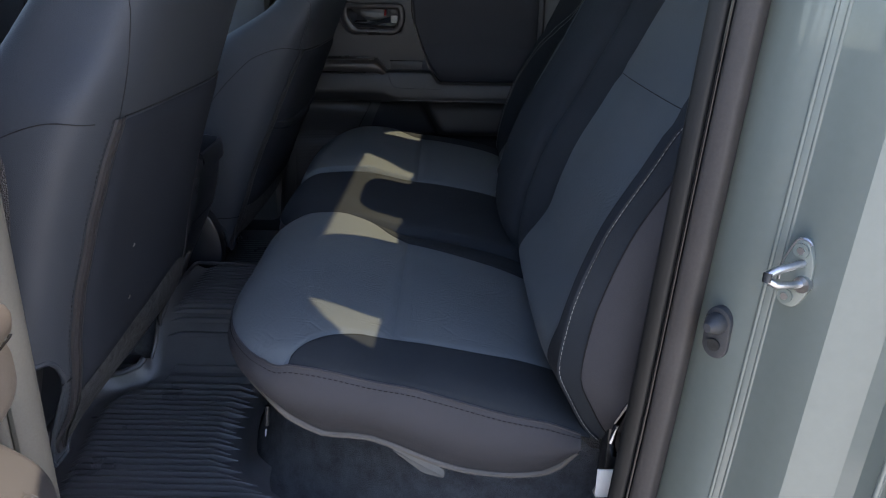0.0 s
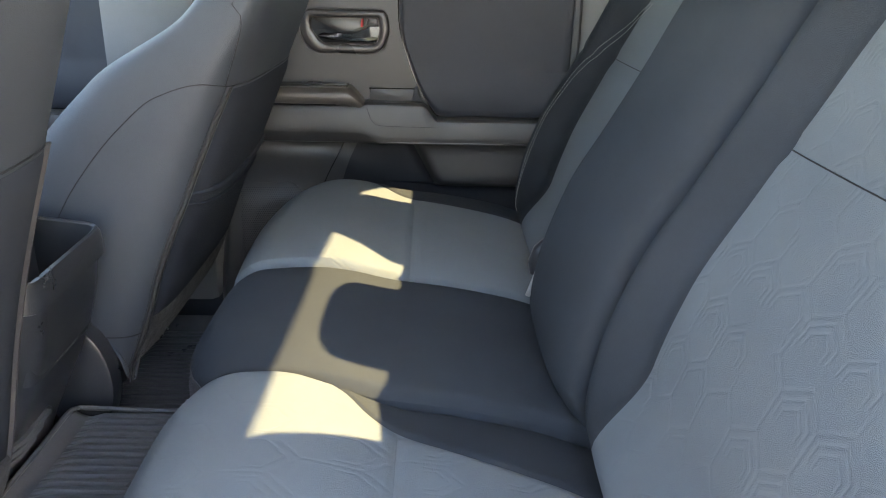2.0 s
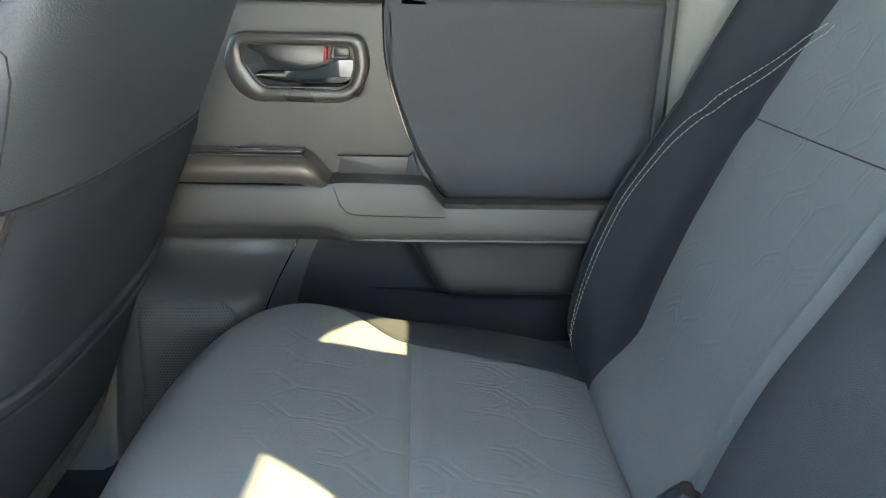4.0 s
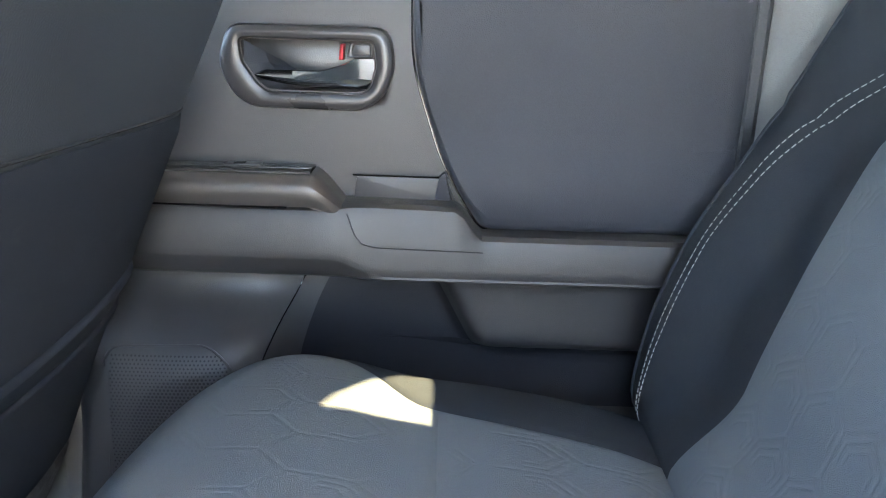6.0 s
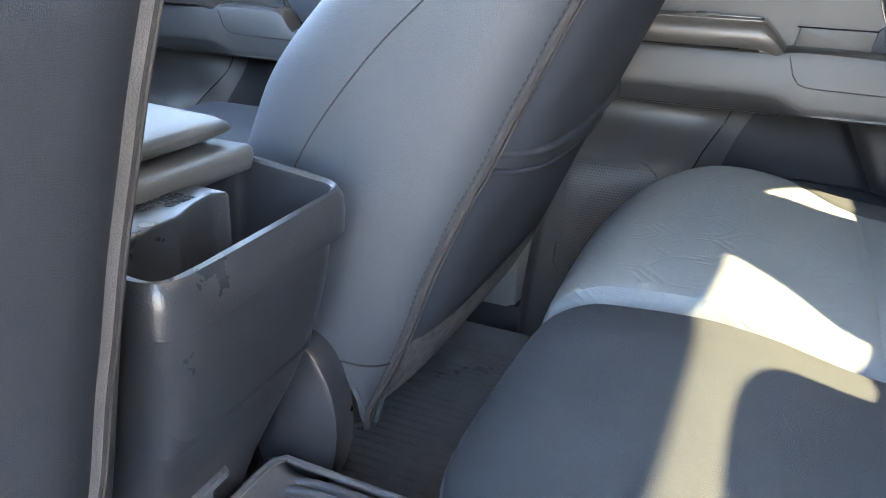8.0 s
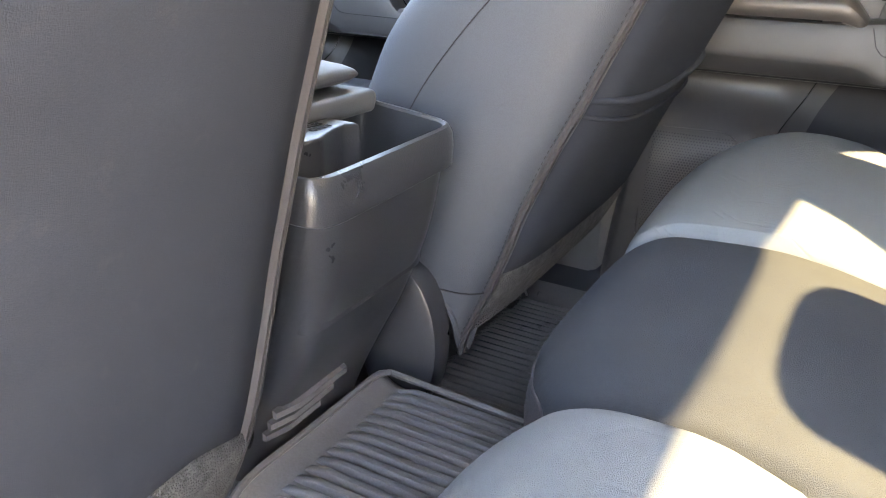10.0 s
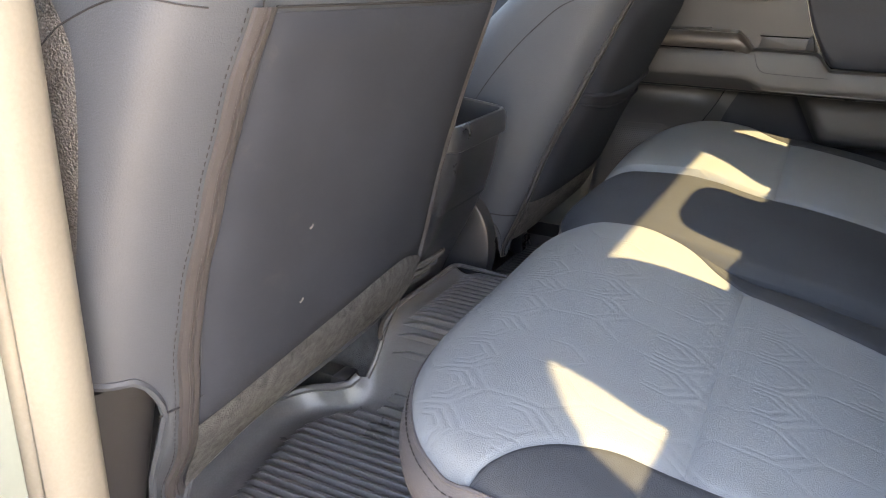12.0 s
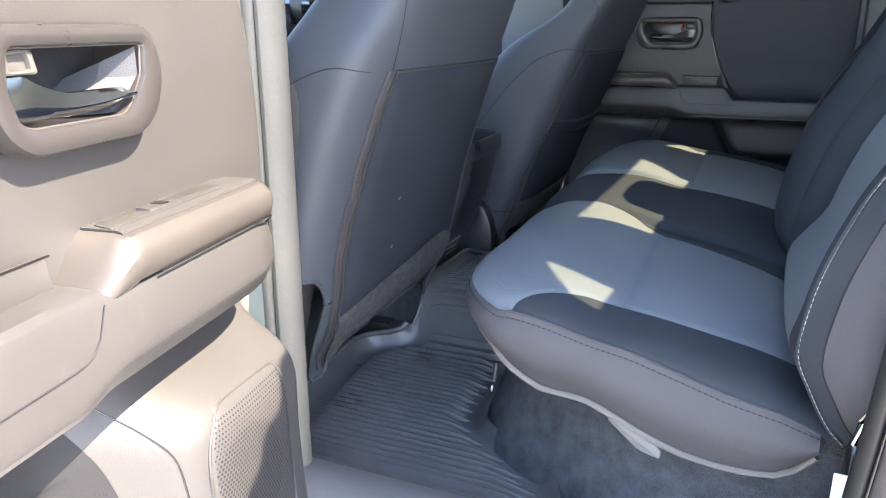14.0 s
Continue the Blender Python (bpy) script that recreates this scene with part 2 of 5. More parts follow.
def glass_build(n, l, b, tint=(0.86, 0.90, 0.87, 1)):
    """A thin pane: clear or tinted, with the mirror gloss of glass."""
    out = n["Material Output"]
    clear = n.new("ShaderNodeBsdfTransparent")
    clear.inputs[0].default_value = tint
    shine = n.new("ShaderNodeBsdfGlossy")
    shine.inputs["Roughness"].default_value = 0.02
    rim = n.new("ShaderNodeLayerWeight")
    rim.inputs[0].default_value = 0.5
    steep = n.new("ShaderNodeMath")
    steep.operation = "POWER"
    steep.inputs[1].default_value = 4.0
    l.new(rim.outputs["Facing"], steep.inputs[0])
    fres = n.new("ShaderNodeMath")
    fres.operation = "MULTIPLY_ADD"
    fres.inputs[1].default_value, fres.inputs[2].default_value = 0.8, 0.04
    l.new(steep.outputs[0], fres.inputs[0])
    mix = n.new("ShaderNodeMixShader")
    l.new(fres.outputs[0], mix.inputs[0])
    l.new(clear.outputs[0], mix.inputs[1])
    l.new(shine.outputs[0], mix.inputs[2])
    l.new(mix.outputs[0], out.inputs[0])


cloth_dark = surface("black_cloth", (0.036, 0.042, 0.050), 0.9, 1300, 0.45, 5, 0.35, fuzz=1700, spec=0.15)
cloth_grey = surface("grey_patterned_cloth", (0.146, 0.168, 0.184), 0.9, 1100, 0.45, 5, 0.14, spec=0.15, fuzz=1500, emboss=(20, 1.8))
knit_cloth = surface("black_pebbled_cloth", (0.075, 0.070, 0.067), 0.60, 420, 1.0, 6, 0.35, fuzz=520, spec=0.4)
vinyl_skirt = surface("dark_grey_skirt_cloth", (0.058, 0.057, 0.064), 0.62, 900, 0.35, 6, 0.22, fuzz=1400, spec=0.35)
vinyl_seat = surface("charcoal_seat_vinyl", (0.044, 0.050, 0.060), 0.58, 1000, 0.25, 5, 0.20, leather=420, spec=0.36)
cloth_panel = surface("charcoal_back_panel_cloth", (0.028, 0.032, 0.041), 0.85, 1500, 0.40, 6, 0.36, spec=0.14, dust=0.05)
fuzzy = surface("grey_carpet_felt", (0.085, 0.086, 0.086), 0.95, 700, 1.0, 90, 0.75, fuzz=650, dist=0.003)
carpet = surface("dark_blue_grey_carpet", (0.125, 0.137, 0.155), 0.97, 700, 1.0, 40, 0.6, fuzz=800, dist=0.003)
rubber = surface("black_rubber", (0.052, 0.055, 0.060), 0.42, 500, 0.2, 9, 0.3, spec=0.5, dust=0.06)
mat_rubber = surface("worn_black_mat_rubber", (0.098, 0.099, 0.104), 0.30, 500, 0.25, 9, 0.3, spec=0.5)
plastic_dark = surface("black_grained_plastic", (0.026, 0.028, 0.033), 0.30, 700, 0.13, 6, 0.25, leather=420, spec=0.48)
plastic_door = surface("dark_grained_door_plastic", (0.046, 0.0435, 0.0435), 0.42, 900, 0.20, 6, 0.16, leather=760, spec=0.45, dist=0.0008, dust=0.05, stretch=(0.6, 1.0, 1.5))
soft_panel = surface("dark_soft_door_pad", (0.044, 0.047, 0.056), 0.58, 900, 0.25, 6, 0.15, leather=480, spec=0.24)
# near-black for the painted recess shade, the grille holes and the armrest seam
shade_joint_black = surface("black_shade_and_joints", (0.018, 0.018, 0.021), 0.6, 900, 0.25, 6, 0.15, leather=460, spec=0.22)
armrest_top = surface("smooth_dark_armrest_plastic", (0.050, 0.048, 0.046), 0.24, 900, 0.10, 6, 0.12, spec=0.6, dust=0.05)
plastic_gloss = surface("gloss_black_plastic", (0.010, 0.010, 0.011), 0.18, 300, 0.05, 5, 0.1, spec=0.5)
silver_trim = surface("satin_silver_trim", (0.098, 0.087, 0.081), 0.42, 900, 0.05, 8, 0.08, metallic=0.5, dust=0.05)
chrome = surface("chrome", (0.38, 0.41, 0.46), 0.10, 200, 0.02, 5, 0.06, metallic=1.0)
steel = surface("zinc_steel", (0.55, 0.56, 0.58), 0.30, 400, 0.15, 20, 0.15, metallic=1.0)
dark_steel = surface("dark_oiled_steel", (0.06, 0.06, 0.06), 0.4, 300, 0.4, 30, 0.4, metallic=0.6)
paint = surface("sage_green_paint", (0.190, 0.218, 0.196), 0.32, 90, 0.05, 3, 0.06, spec=0.5, coat=0.5, dist=0.002)
seal = surface("dusty_rubber_seal", (0.170, 0.158, 0.130), 0.7, 300, 0.12, 12, 0.12, dust=0.15)
trim_black = surface("matt_black_trim", (0.010, 0.0105, 0.011), 0.5, 600, 0.2, 8, 0.2, spec=0.4)
seal_dark = surface("brown_grey_rubber_seal", (0.060, 0.054, 0.051), 0.6, 300, 0.3, 14, 0.2, spec=0.4)
piping_mat = surface("taupe_edge_piping", (0.135, 0.125, 0.115), 0.7, 700, 0.3, 12, 0.2)
thread_light = surface("pale_grey_thread", (0.33, 0.33, 0.32), 0.8, 900, 0.2, 30, 0.15)
thread_dark = surface("dark_thread", (0.012, 0.012, 0.014), 0.85, 900, 0.2, 30, 0.15)
zip_brown = surface("brown_black_zip_tape", (0.040, 0.037, 0.039), 0.55, 900, 0.4, 25, 0.22)
headlining = surface("pale_grey_headlining", (0.52, 0.52, 0.50), 0.9, 700, 0.3, 4, 0.08)
trim_grey = surface("mid_grey_pillar_trim", (0.16, 0.16, 0.158), 0.6, 700, 0.3, 5, 0.12, leather=400)
concrete = surface("sunlit_pale_concrete", (0.58, 0.56, 0.52), 0.9, 90, 0.4, 0.6, 0.2, dist=0.004)
red_mark = surface("red_lock_mark", (0.55, 0.03, 0.04), 0.4, 500, 0.05, 8, 0.1)
white_plastic = surface("white_plastic", (0.78, 0.78, 0.77), 0.45, 500, 0.1, 8, 0.06)
# lighter than soft_panel: skylight on the lid and ridge put into the colour
skylit_vinyl = surface("skylit_grey_vinyl", (0.085, 0.090, 0.098), 0.42, 900, 0.25, 6, 0.15, leather=480, spec=0.55)
bezel_plastic = surface("smooth_dark_bezel_plastic", (0.034, 0.031, 0.031), 0.30, 900, 0.08, 6, 0.12, spec=0.5)
scuff_plastic = surface("worn_grey_scuff_plastic", (0.15, 0.15, 0.153), 0.32, 700, 0.2, 9, 0.25, spec=0.5, dust=0.12)
# paler copy of the lock knob's plastic, for the door in the sun
sunlit_knob = surface("sunlit_knob_plastic", (0.075, 0.071, 0.068), 0.40, 700, 0.1, 8, 0.1, spec=0.45)
mark_grey = surface("grey_print", (0.010, 0.010, 0.011), 0.6, 500, 0.05, 8, 0.1)
glass = material("window_glass", lambda n, l, b: glass_build(n, l, b, (0.90, 0.92, 0.90, 1)))
privacy_glass = material("privacy_glass", lambda n, l, b: glass_build(n, l, b, (0.45, 0.48, 0.45, 1)))
tinted_glass = material("tinted_rear_glass", lambda n, l, b: glass_build(n, l, b, (0.66, 0.64, 0.55, 1)))


# ---------------------------------------------------------------- the setting
YC = 1.40                     # the cab's middle line
FLOOR = 0.645


def floor_z(x, y):
    t = abs(y - YC)
    return FLOOR + 0.128 / (1 + (t / 0.150) ** 9)


def build_setting():
    solo("ground", grid([[Vector((x, y, 0)) for y in (-200, -8, -2, 0, 2, 8, 200)] for x in (-200, -8, -2, 0, 2, 8, 200)]), concrete, "pale sunlit concrete ground beside the truck", "ground", kind="structure")
    # floor pan with the raised tunnel
    ys = [0.66 + i * (1.48 / 60) for i in range(61)]
    xs = [-1.95 + i * 0.1 for i in range(26)]
    top = grid([[Vector((x, y, floor_z(x, y) - 0.02)) for y in ys] for x in xs])
    solo("floor", top, carpet, "dark carpeted cab floor with a raised tunnel", "floor", kind="structure")
    solo("floor_pan", box(-1.95, 0.56, 0.62, 2.18, 0.50, 0.60, 0.01), dark_steel, "dark steel floor pan under the cab", "floor", kind="structure")
    # roof and headlining
    rows = []
    for i in range(13):
        x = -1.05 + i * (1.585 / 12)
        row = []
        for j in range(25):
            y = 0.80 + j * 0.05
            t = (y - YC) / 0.60
            row.append(Vector((x, y, 1.80 + 0.03 * (1 - t * t) - 0.012 * ((x + 0.2) / 0.8) ** 2)))
        rows.append(row)
    solo("ceiling", grid(rows), headlining, "pale grey cloth headlining", "ceiling", kind="structure")
    rows = [[p + Vector((0, 0, 0.035)) for p in r] for r in rows]
    solo("roof", grid(rows), paint, "sage green painted steel cab roof", "roof", kind="structure")
    # rear wall: panel, two pillars, glass
    solo("wall_rear", box(0.50, 0.56, 0.70, 2.10, 0.60, 1.36, 0.01), trim_grey, "grey trim panel behind the rear seat", "wall", kind="structure")
    for y0, y1 in ((0.62, 0.838), (2.005, 2.10)):
        solo("rear_pillar", box(0.49, 0.57, y0, y1, 1.355, 1.82, 0.012), trim_grey, "grey trimmed rear corner pillar", "pillar", kind="structure")
    for s, ye in ((1, 2.005), (-1, 0.838)):
        o = [Vector((ye + s * dy, z)) for dy, z in ((-0.24, 1.80), (-0.127, 1.786), (-0.085, 1.762), (-0.045, 1.727), (-0.015, 1.685), (0.0, 1.63), (0.0, 1.56), (0.03, 1.56), (0.03, 1.80))]
        solo("window_corner", plate(o, 0.505, 0.524, lambda u, w, z: Vector((w, u, z)), 0.001), trim_black, "rounded black corner of the back window surround", "window trim", kind="structure")
    # unseen strip, added to set the front edge of the sun patches
    solo("sun_trim_strip", box(0.500, 0.5245, 0.80, 2.04, 1.797, 1.83, 0.002), trim_black, "added black strip trimming the sun over the back window", "window trim", kind="structure")
    solo("window_rear", box(0.525, 0.530, 0.82, 2.02, 1.36, 1.80, 0), tinted_glass, "lightly tinted back window glass", "window", smooth=0, kind="structure")
    # far side: pillars, sill and outer skin
    solo("wall_far_pillar", box(-0.66, -0.475, 2.085, 2.20, 0.60, 1.82, 0.015), trim_grey, "grey trimmed centre pillar between the doors", "pillar", kind="structure")
    prof = [(0.262, 2.20), (0.262, 2.125), (0.272, 2.105), (0.300, 2.09), (0.36, 2.075), (0.50, 2.07), (0.50, 2.20)]
    solo("wall_far_corner", extrude_z(prof, [0.62, 0.9, 1.2, 1.5, 1.82], closed=True), trim_grey, "grey plastic trim beside the rear seat", "pillar", kind="structure")
    solo("door_gap_seal", tube([(0.257, 2.112, z) for z in np.linspace(0.66, 1.79, 20)], 0.011, 8), rubber, "black rubber seal behind the closed door", "seal", kind="structure")
    solo("sill_far", box(-1.95, 0.56, 2.08, 2.24, 0.50, 0.70, 0.02), plastic_dark, "black plastic door sill", "sill", kind="structure")
    for x0, x1 in ((-0.53, 0.262), (-1.50, -0.66)):
        p = solo("window_far", box(x0, x1, 2.150, 2.154, 1.36, 1.79, 0), privacy_glass if x1 > 0 else glass, "tinted side window glass", "window", smooth=0, kind="structure")
        p.visible_shadow = x1 > 0
    solo("wall_far_front", box(-1.95, -1.362, 2.085, 2.20, 0.60, 1.40, 0.01), plastic_dark, "dark trimmed footwell side", "wall", kind="structure")
    solo("wall_near_front", box(-1.95, -1.362, 0.60, 0.70, 0.60, 1.40, 0.01), plastic_dark, "dark trimmed footwell side", "wall", kind="structure")
    p = solo("window_near", box(-1.50, -0.62, 0.652, 0.656, 1.36, 1.79, 0), glass, "tinted side window glass", "window", smooth=0, kind="structure")
    p.visible_shadow = False
    solo("roof_rail", box(-1.3, 0.56, 1.975, 2.16, 1.785, 1.84, 0.02), trim_grey, "grey roof rail over the doors", "rail", kind="structure")
    solo("roof_rail", box(-1.3, 0.56, 0.66, 0.82, 1.785, 1.84, 0.02), paint, "sage green roof rail over the open door", "rail", kind="structure")
    # front end: firewall and windscreen
    solo("wall_front", box(-1.98, -1.93, 0.62, 2.18, 0.55, 1.12, 0.01), plastic_dark, "black firewall below the windscreen", "wall", kind="structure")
    a, b = Vector((-1.93, 0, 1.14)), Vector((-1.06, 0, 1.80))
    p = solo("windscreen", grid([[Vector((q.x, y, q.z)) for y in (0.72, 1.4, 2.08)] for q in (a, (a + b)/2 + Vector((-0.02, 0, 0.02)), b)]), glass, "clear windscreen", "window", kind="structure")
    p.visible_shadow = False
    for y in (0.70, 2.08):
        solo("front_pillar", tube([(-1.93, y, 1.12), (-1.5, y, 1.46), (-1.06, y, 1.80)], 0.035, 8), trim_grey, "grey windscreen pillar", "pillar", kind="structure")


def build_jamb():
    """The painted door jamb behind the open door, with seal, striker and switch."""
    jamb = thing("door_jamb", "sage green painted door jamb with black rubber seal", "door frame", (0.30, 0.62, 0.60), kind="structure")

    def shift(z):
        return (0.004 + 0.070 * (z - 1.05) + 0.05 * max(0, z - 1.3) ** 2 - 0.02 * max(0, 0.95 - z), 0.0)
    zs = [0.56 + 0.04 * i for i in range(32)]
    prof = [(0.262, 0.715), (0.264, 0.690), (0.270, 0.672), (0.273, 0.655), (0.286, 0.629), (0.290, 0.6255), (0.2925, 0.6225), (0.2930, 0.6190), (0.2955, 0.6165), (0.2985, 0.6150), (0.3000, 0.6110), (0.306, 0.600), (0.312, 0.580),
            (0.324, 0.562), (0.345, 0.550), (0.362, 0.546), (0.372, 0.536), (0.375, 0.524), (0.3765, 0.518), (0.3795, 0.5150), (0.381, 0.510), (0.390, 0.500), (0.405, 0.494), (0.4115, 0.4905), (0.4135, 0.4875), (0.4165, 0.4860), (0.418, 0.480), (0.424, 0.468), (0.436, 0.460), (0.60, 0.452), (0.72, 0.451)]
    part("jamb_panel", extrude_z(prof, zs, shift), paint, jamb, smooth=24)
    # hollow rubber seal on the flange
    def bead(cx, cy, r, sx=1.0):
        return [(cx + sx * r * math.cos(a), cy + r * math.sin(a)) for a in [2 * math.pi * k / 12 for k in range(12)]]
    def slab(cx, cy, rx, ry, turn=0.65):
        out = []
        for k in range(20):
            c, s = math.cos(2 * math.pi * k / 20), math.sin(2 * math.pi * k / 20)
            u, v = rx * math.copysign(abs(c) ** 0.55, c), ry * math.copysign(abs(s) ** 0.55, s)
            out.append((cx + u * math.cos(turn) + v * math.sin(turn), cy - u * math.sin(turn) + v * math.cos(turn)))
        return out
    part("door_seal", extrude_z(slab(0.250, 0.684, 0.0125, 0.0150), zs, shift, closed=True), seal_dark, jamb, "brown-grey rubber door seal")
    part("seal_lip", extrude_z(slab(0.228, 0.700, 0.0100, 0.0110), zs, shift, closed=True), trim_black, jamb, "black trim lip of the seal")
    part("inner_trim", extrude_z([(0.232, 0.70), (0.240, 0.715), (0.275, 0.73), (0.50, 0.74), (0.50, 0.70), (0.262, 0.70)], zs, shift, closed=True), plastic_dark, jamb, "black inner pillar trim")
    part("seal_groove", extrude_z(bead(0.2345, 0.6885, 0.0030), zs, shift, closed=True), plastic_gloss, jamb)
    for cx, cy, r in ((0.2925, 0.6222, 0.0022), (0.2990, 0.6145, 0.0020), (0.3768, 0.5172, 0.0024), (0.4138, 0.4872, 0.0022), (0.4320, 0.4625, 0.0026)):
        part("pressed_crease", extrude_z(bead(cx, cy, r), zs, shift, closed=True), paint, jamb)
    # striker: plate with two screws and a bent loop
    o, s = Vector((0.307, 0.600, 1.150)), shift(1.15)[0]
    nrm = Vector((-0.74, -0.67, 0)).normalized()
    side = Vector((0.67, -0.74, 0)).normalized()

    def put(u, w, z):
        return Vector((0.304 + s, 0.597, 1.150)) + side * 0.85 * u + nrm * (w + 0.003) + Vector((0, 0, z))
    plate_out = rounded([(-0.010, -0.030), (0.006, -0.030), (0.018, -0.012), (0.018, 0.014), (0.009, 0.032), (-0.002, 0.032), (-0.013, 0.008), (-0.013, -0.014)], 0.006)
    st = part("striker_plate", plate(plate_out, -0.012, 0.004, put, 0.0015), paint, jamb, "painted striker plate")
    part("plate_edge", tube([put(p.x, 0.002, p.y) for p in plate_out[20:36]], 0.0016, 6), steel, st, "bright steel edge")
    loop = [put(0.008, 0.0, 0.012), put(0.003, 0.015, 0.011), put(-0.004, 0.029, 0.009), put(-0.008, 0.036, 0.006), put(-0.007, 0.037, 0.001), put(-0.001, 0.031, -0.003), put(0.006, 0.016, -0.005), put(0.012, 0.0, -0.006)]
    part("striker_loop", tube(loop, 0.0034, 10), steel, st)
    part("striker_tip", tube([put(-0.0080, 0.0370, 0.0075), put(-0.0075, 0.0390, 0.000)], 0.0037, 10), dark_steel, st, "dark striker tip")
    part("striker_collar", tube([put(0.012, 0.002, -0.006), put(0.011, 0.008, -0.0057)], 0.0072, 12), steel, st)
    for z, u in ((-0.023, -0.004), (0.025, 0.004)):
        part("screw", tube([put(u, 0.003, z * 0.9), put(u, 0.006, z * 0.9)], 0.0066, 14), paint, st)
        part("screw_socket", tube([put(u, 0.0055, z * 0.9), put(u, 0.0068, z * 0.9)], 0.0034, 6), steel, st)
    # courtesy lamp switch in its rubber boot
    s2 = shift(1.06)[0]
    n2, d2 = Vector((-0.76, -0.65, 0)).normalized(), Vector((0.65, -0.76, 0)).normalized()

    def put2(u, w, z):
        return Vector((0.274 + s2, 0.651, 1.066)) + d2 * u + n2 * w + Vector((0, 0, z))
    oval = [Vector((0.0135 * math.cos(a), 0.022 * (1 if math.sin(a) > 0 else -1) * 0.55 + 0.0145 * math.sin(a))) for a in [2 * math.pi * (k + 0.5) / 20 for k in range(20)]]
    sw = part("courtesy_switch", plate(oval, -0.004, 0.006, put2, 0.002), rubber, jamb, "black rubber courtesy lamp switch")
    part("plunger", loft([[put2(r * math.cos(a), w, 0.011 + r * math.sin(a)) for a in [2 * math.pi * k / 14 for k in range(14)]] for r, w in ((0.011, 0.005), (0.0105, 0.012), (0.008, 0.016), (0.0055, 0.022), (0.004, 0.024))]), rubber, sw)
    part("switch_screw", tube([put2(0, 0.005, -0.012), put2(0, 0.008, -0.012)], 0.0065, 12), dark_steel, sw)


def build_centre_pillar():
    """The painted pillar on the hinge side of the open door, with its seal."""
    post = thing("centre_pillar", "sage green painted centre pillar with dusty door seal", "pillar", (-0.50, 0.68, 0.60), kind="structure")
    zs = [0.56 + 0.05 * i for i in range(26)]
    prof = [(-0.448, 0.735), (-0.446, 0.714), (-0.452, 0.704), (-0.470, 0.696), (-0.474, 0.680), (-0.478, 0.668), (-0.500, 0.660), (-0.512, 0.652), (-0.520, 0.646), (-0.545, 0.643), (-0.60, 0.642), (-0.62, 0.70), (-0.60, 0.735)]
    part("pillar_panel", extrude_z(prof, zs, closed=True), paint, post)

    def bead(cx, cy, r, sy=1.0):
        return [(cx + r * math.cos(a), cy + sy * r * math.sin(a)) for a in [2 * math.pi * k / 12 for k in range(12)]]
    part("door_seal", extrude_z(bead(-0.4470, 0.712, 0.0145, 1.6), zs, closed=True), seal, post, "dusty grey rubber door seal")
    part("seal_ridge", extrude_z(bead(-0.4655, 0.6945, 0.0085, 0.6), zs, closed=True), seal, post)
    part("seal_flange", extrude_z(bead(-0.4785, 0.6830, 0.0050), zs, closed=True), paint, post, "painted flange")
    part("inner_trim", extrude_z([(-0.600, 0.733), (-0.495, 0.722), (-0.490, 0.728), (-0.497, 0.735), (-0.600, 0.740)], zs, closed=True), trim_grey, post, "grey inner pillar trim")


def build_sill():
    sill = thing("sill_near", "painted door sill with dark plastic scuff plate", "sill", (-0.1, 0.66, 0.60), kind="structure")
    prof = [(0.44, 0.40), (0.445, 0.58), (0.47, 0.625), (0.52, 0.635), (0.58, 0.637), (0.60, 0.650), (0.62, 0.655)]
    rows = [[Vector((x, y, z)) for y, z in prof] for x in (-0.60, -0.4, -0.2, 0.0, 0.2, 0.42)]
    part("sill_panel", grid(rows), paint, sill)
    prof = [(0.615, 0.645), (0.630, 0.690), (0.650, 0.703), (0.690, 0.705), (0.735, 0.700), (0.752, 0.686), (0.760, 0.645)]
    rows = [[Vector((x, y, z)) for y, z in prof] for x in (-0.62, -0.45, -0.2, 0.0, 0.2, 0.32)]
    part("scuff_plate", grid(rows), scuff_plastic, sill, "dark grained plastic scuff plate")
    part("sill_seal", tube([(x, 0.622, 0.690 + 0.004) for x in (-0.46, -0.3, -0.1, 0.1, 0.25)], 0.012, 10), seal, sill)


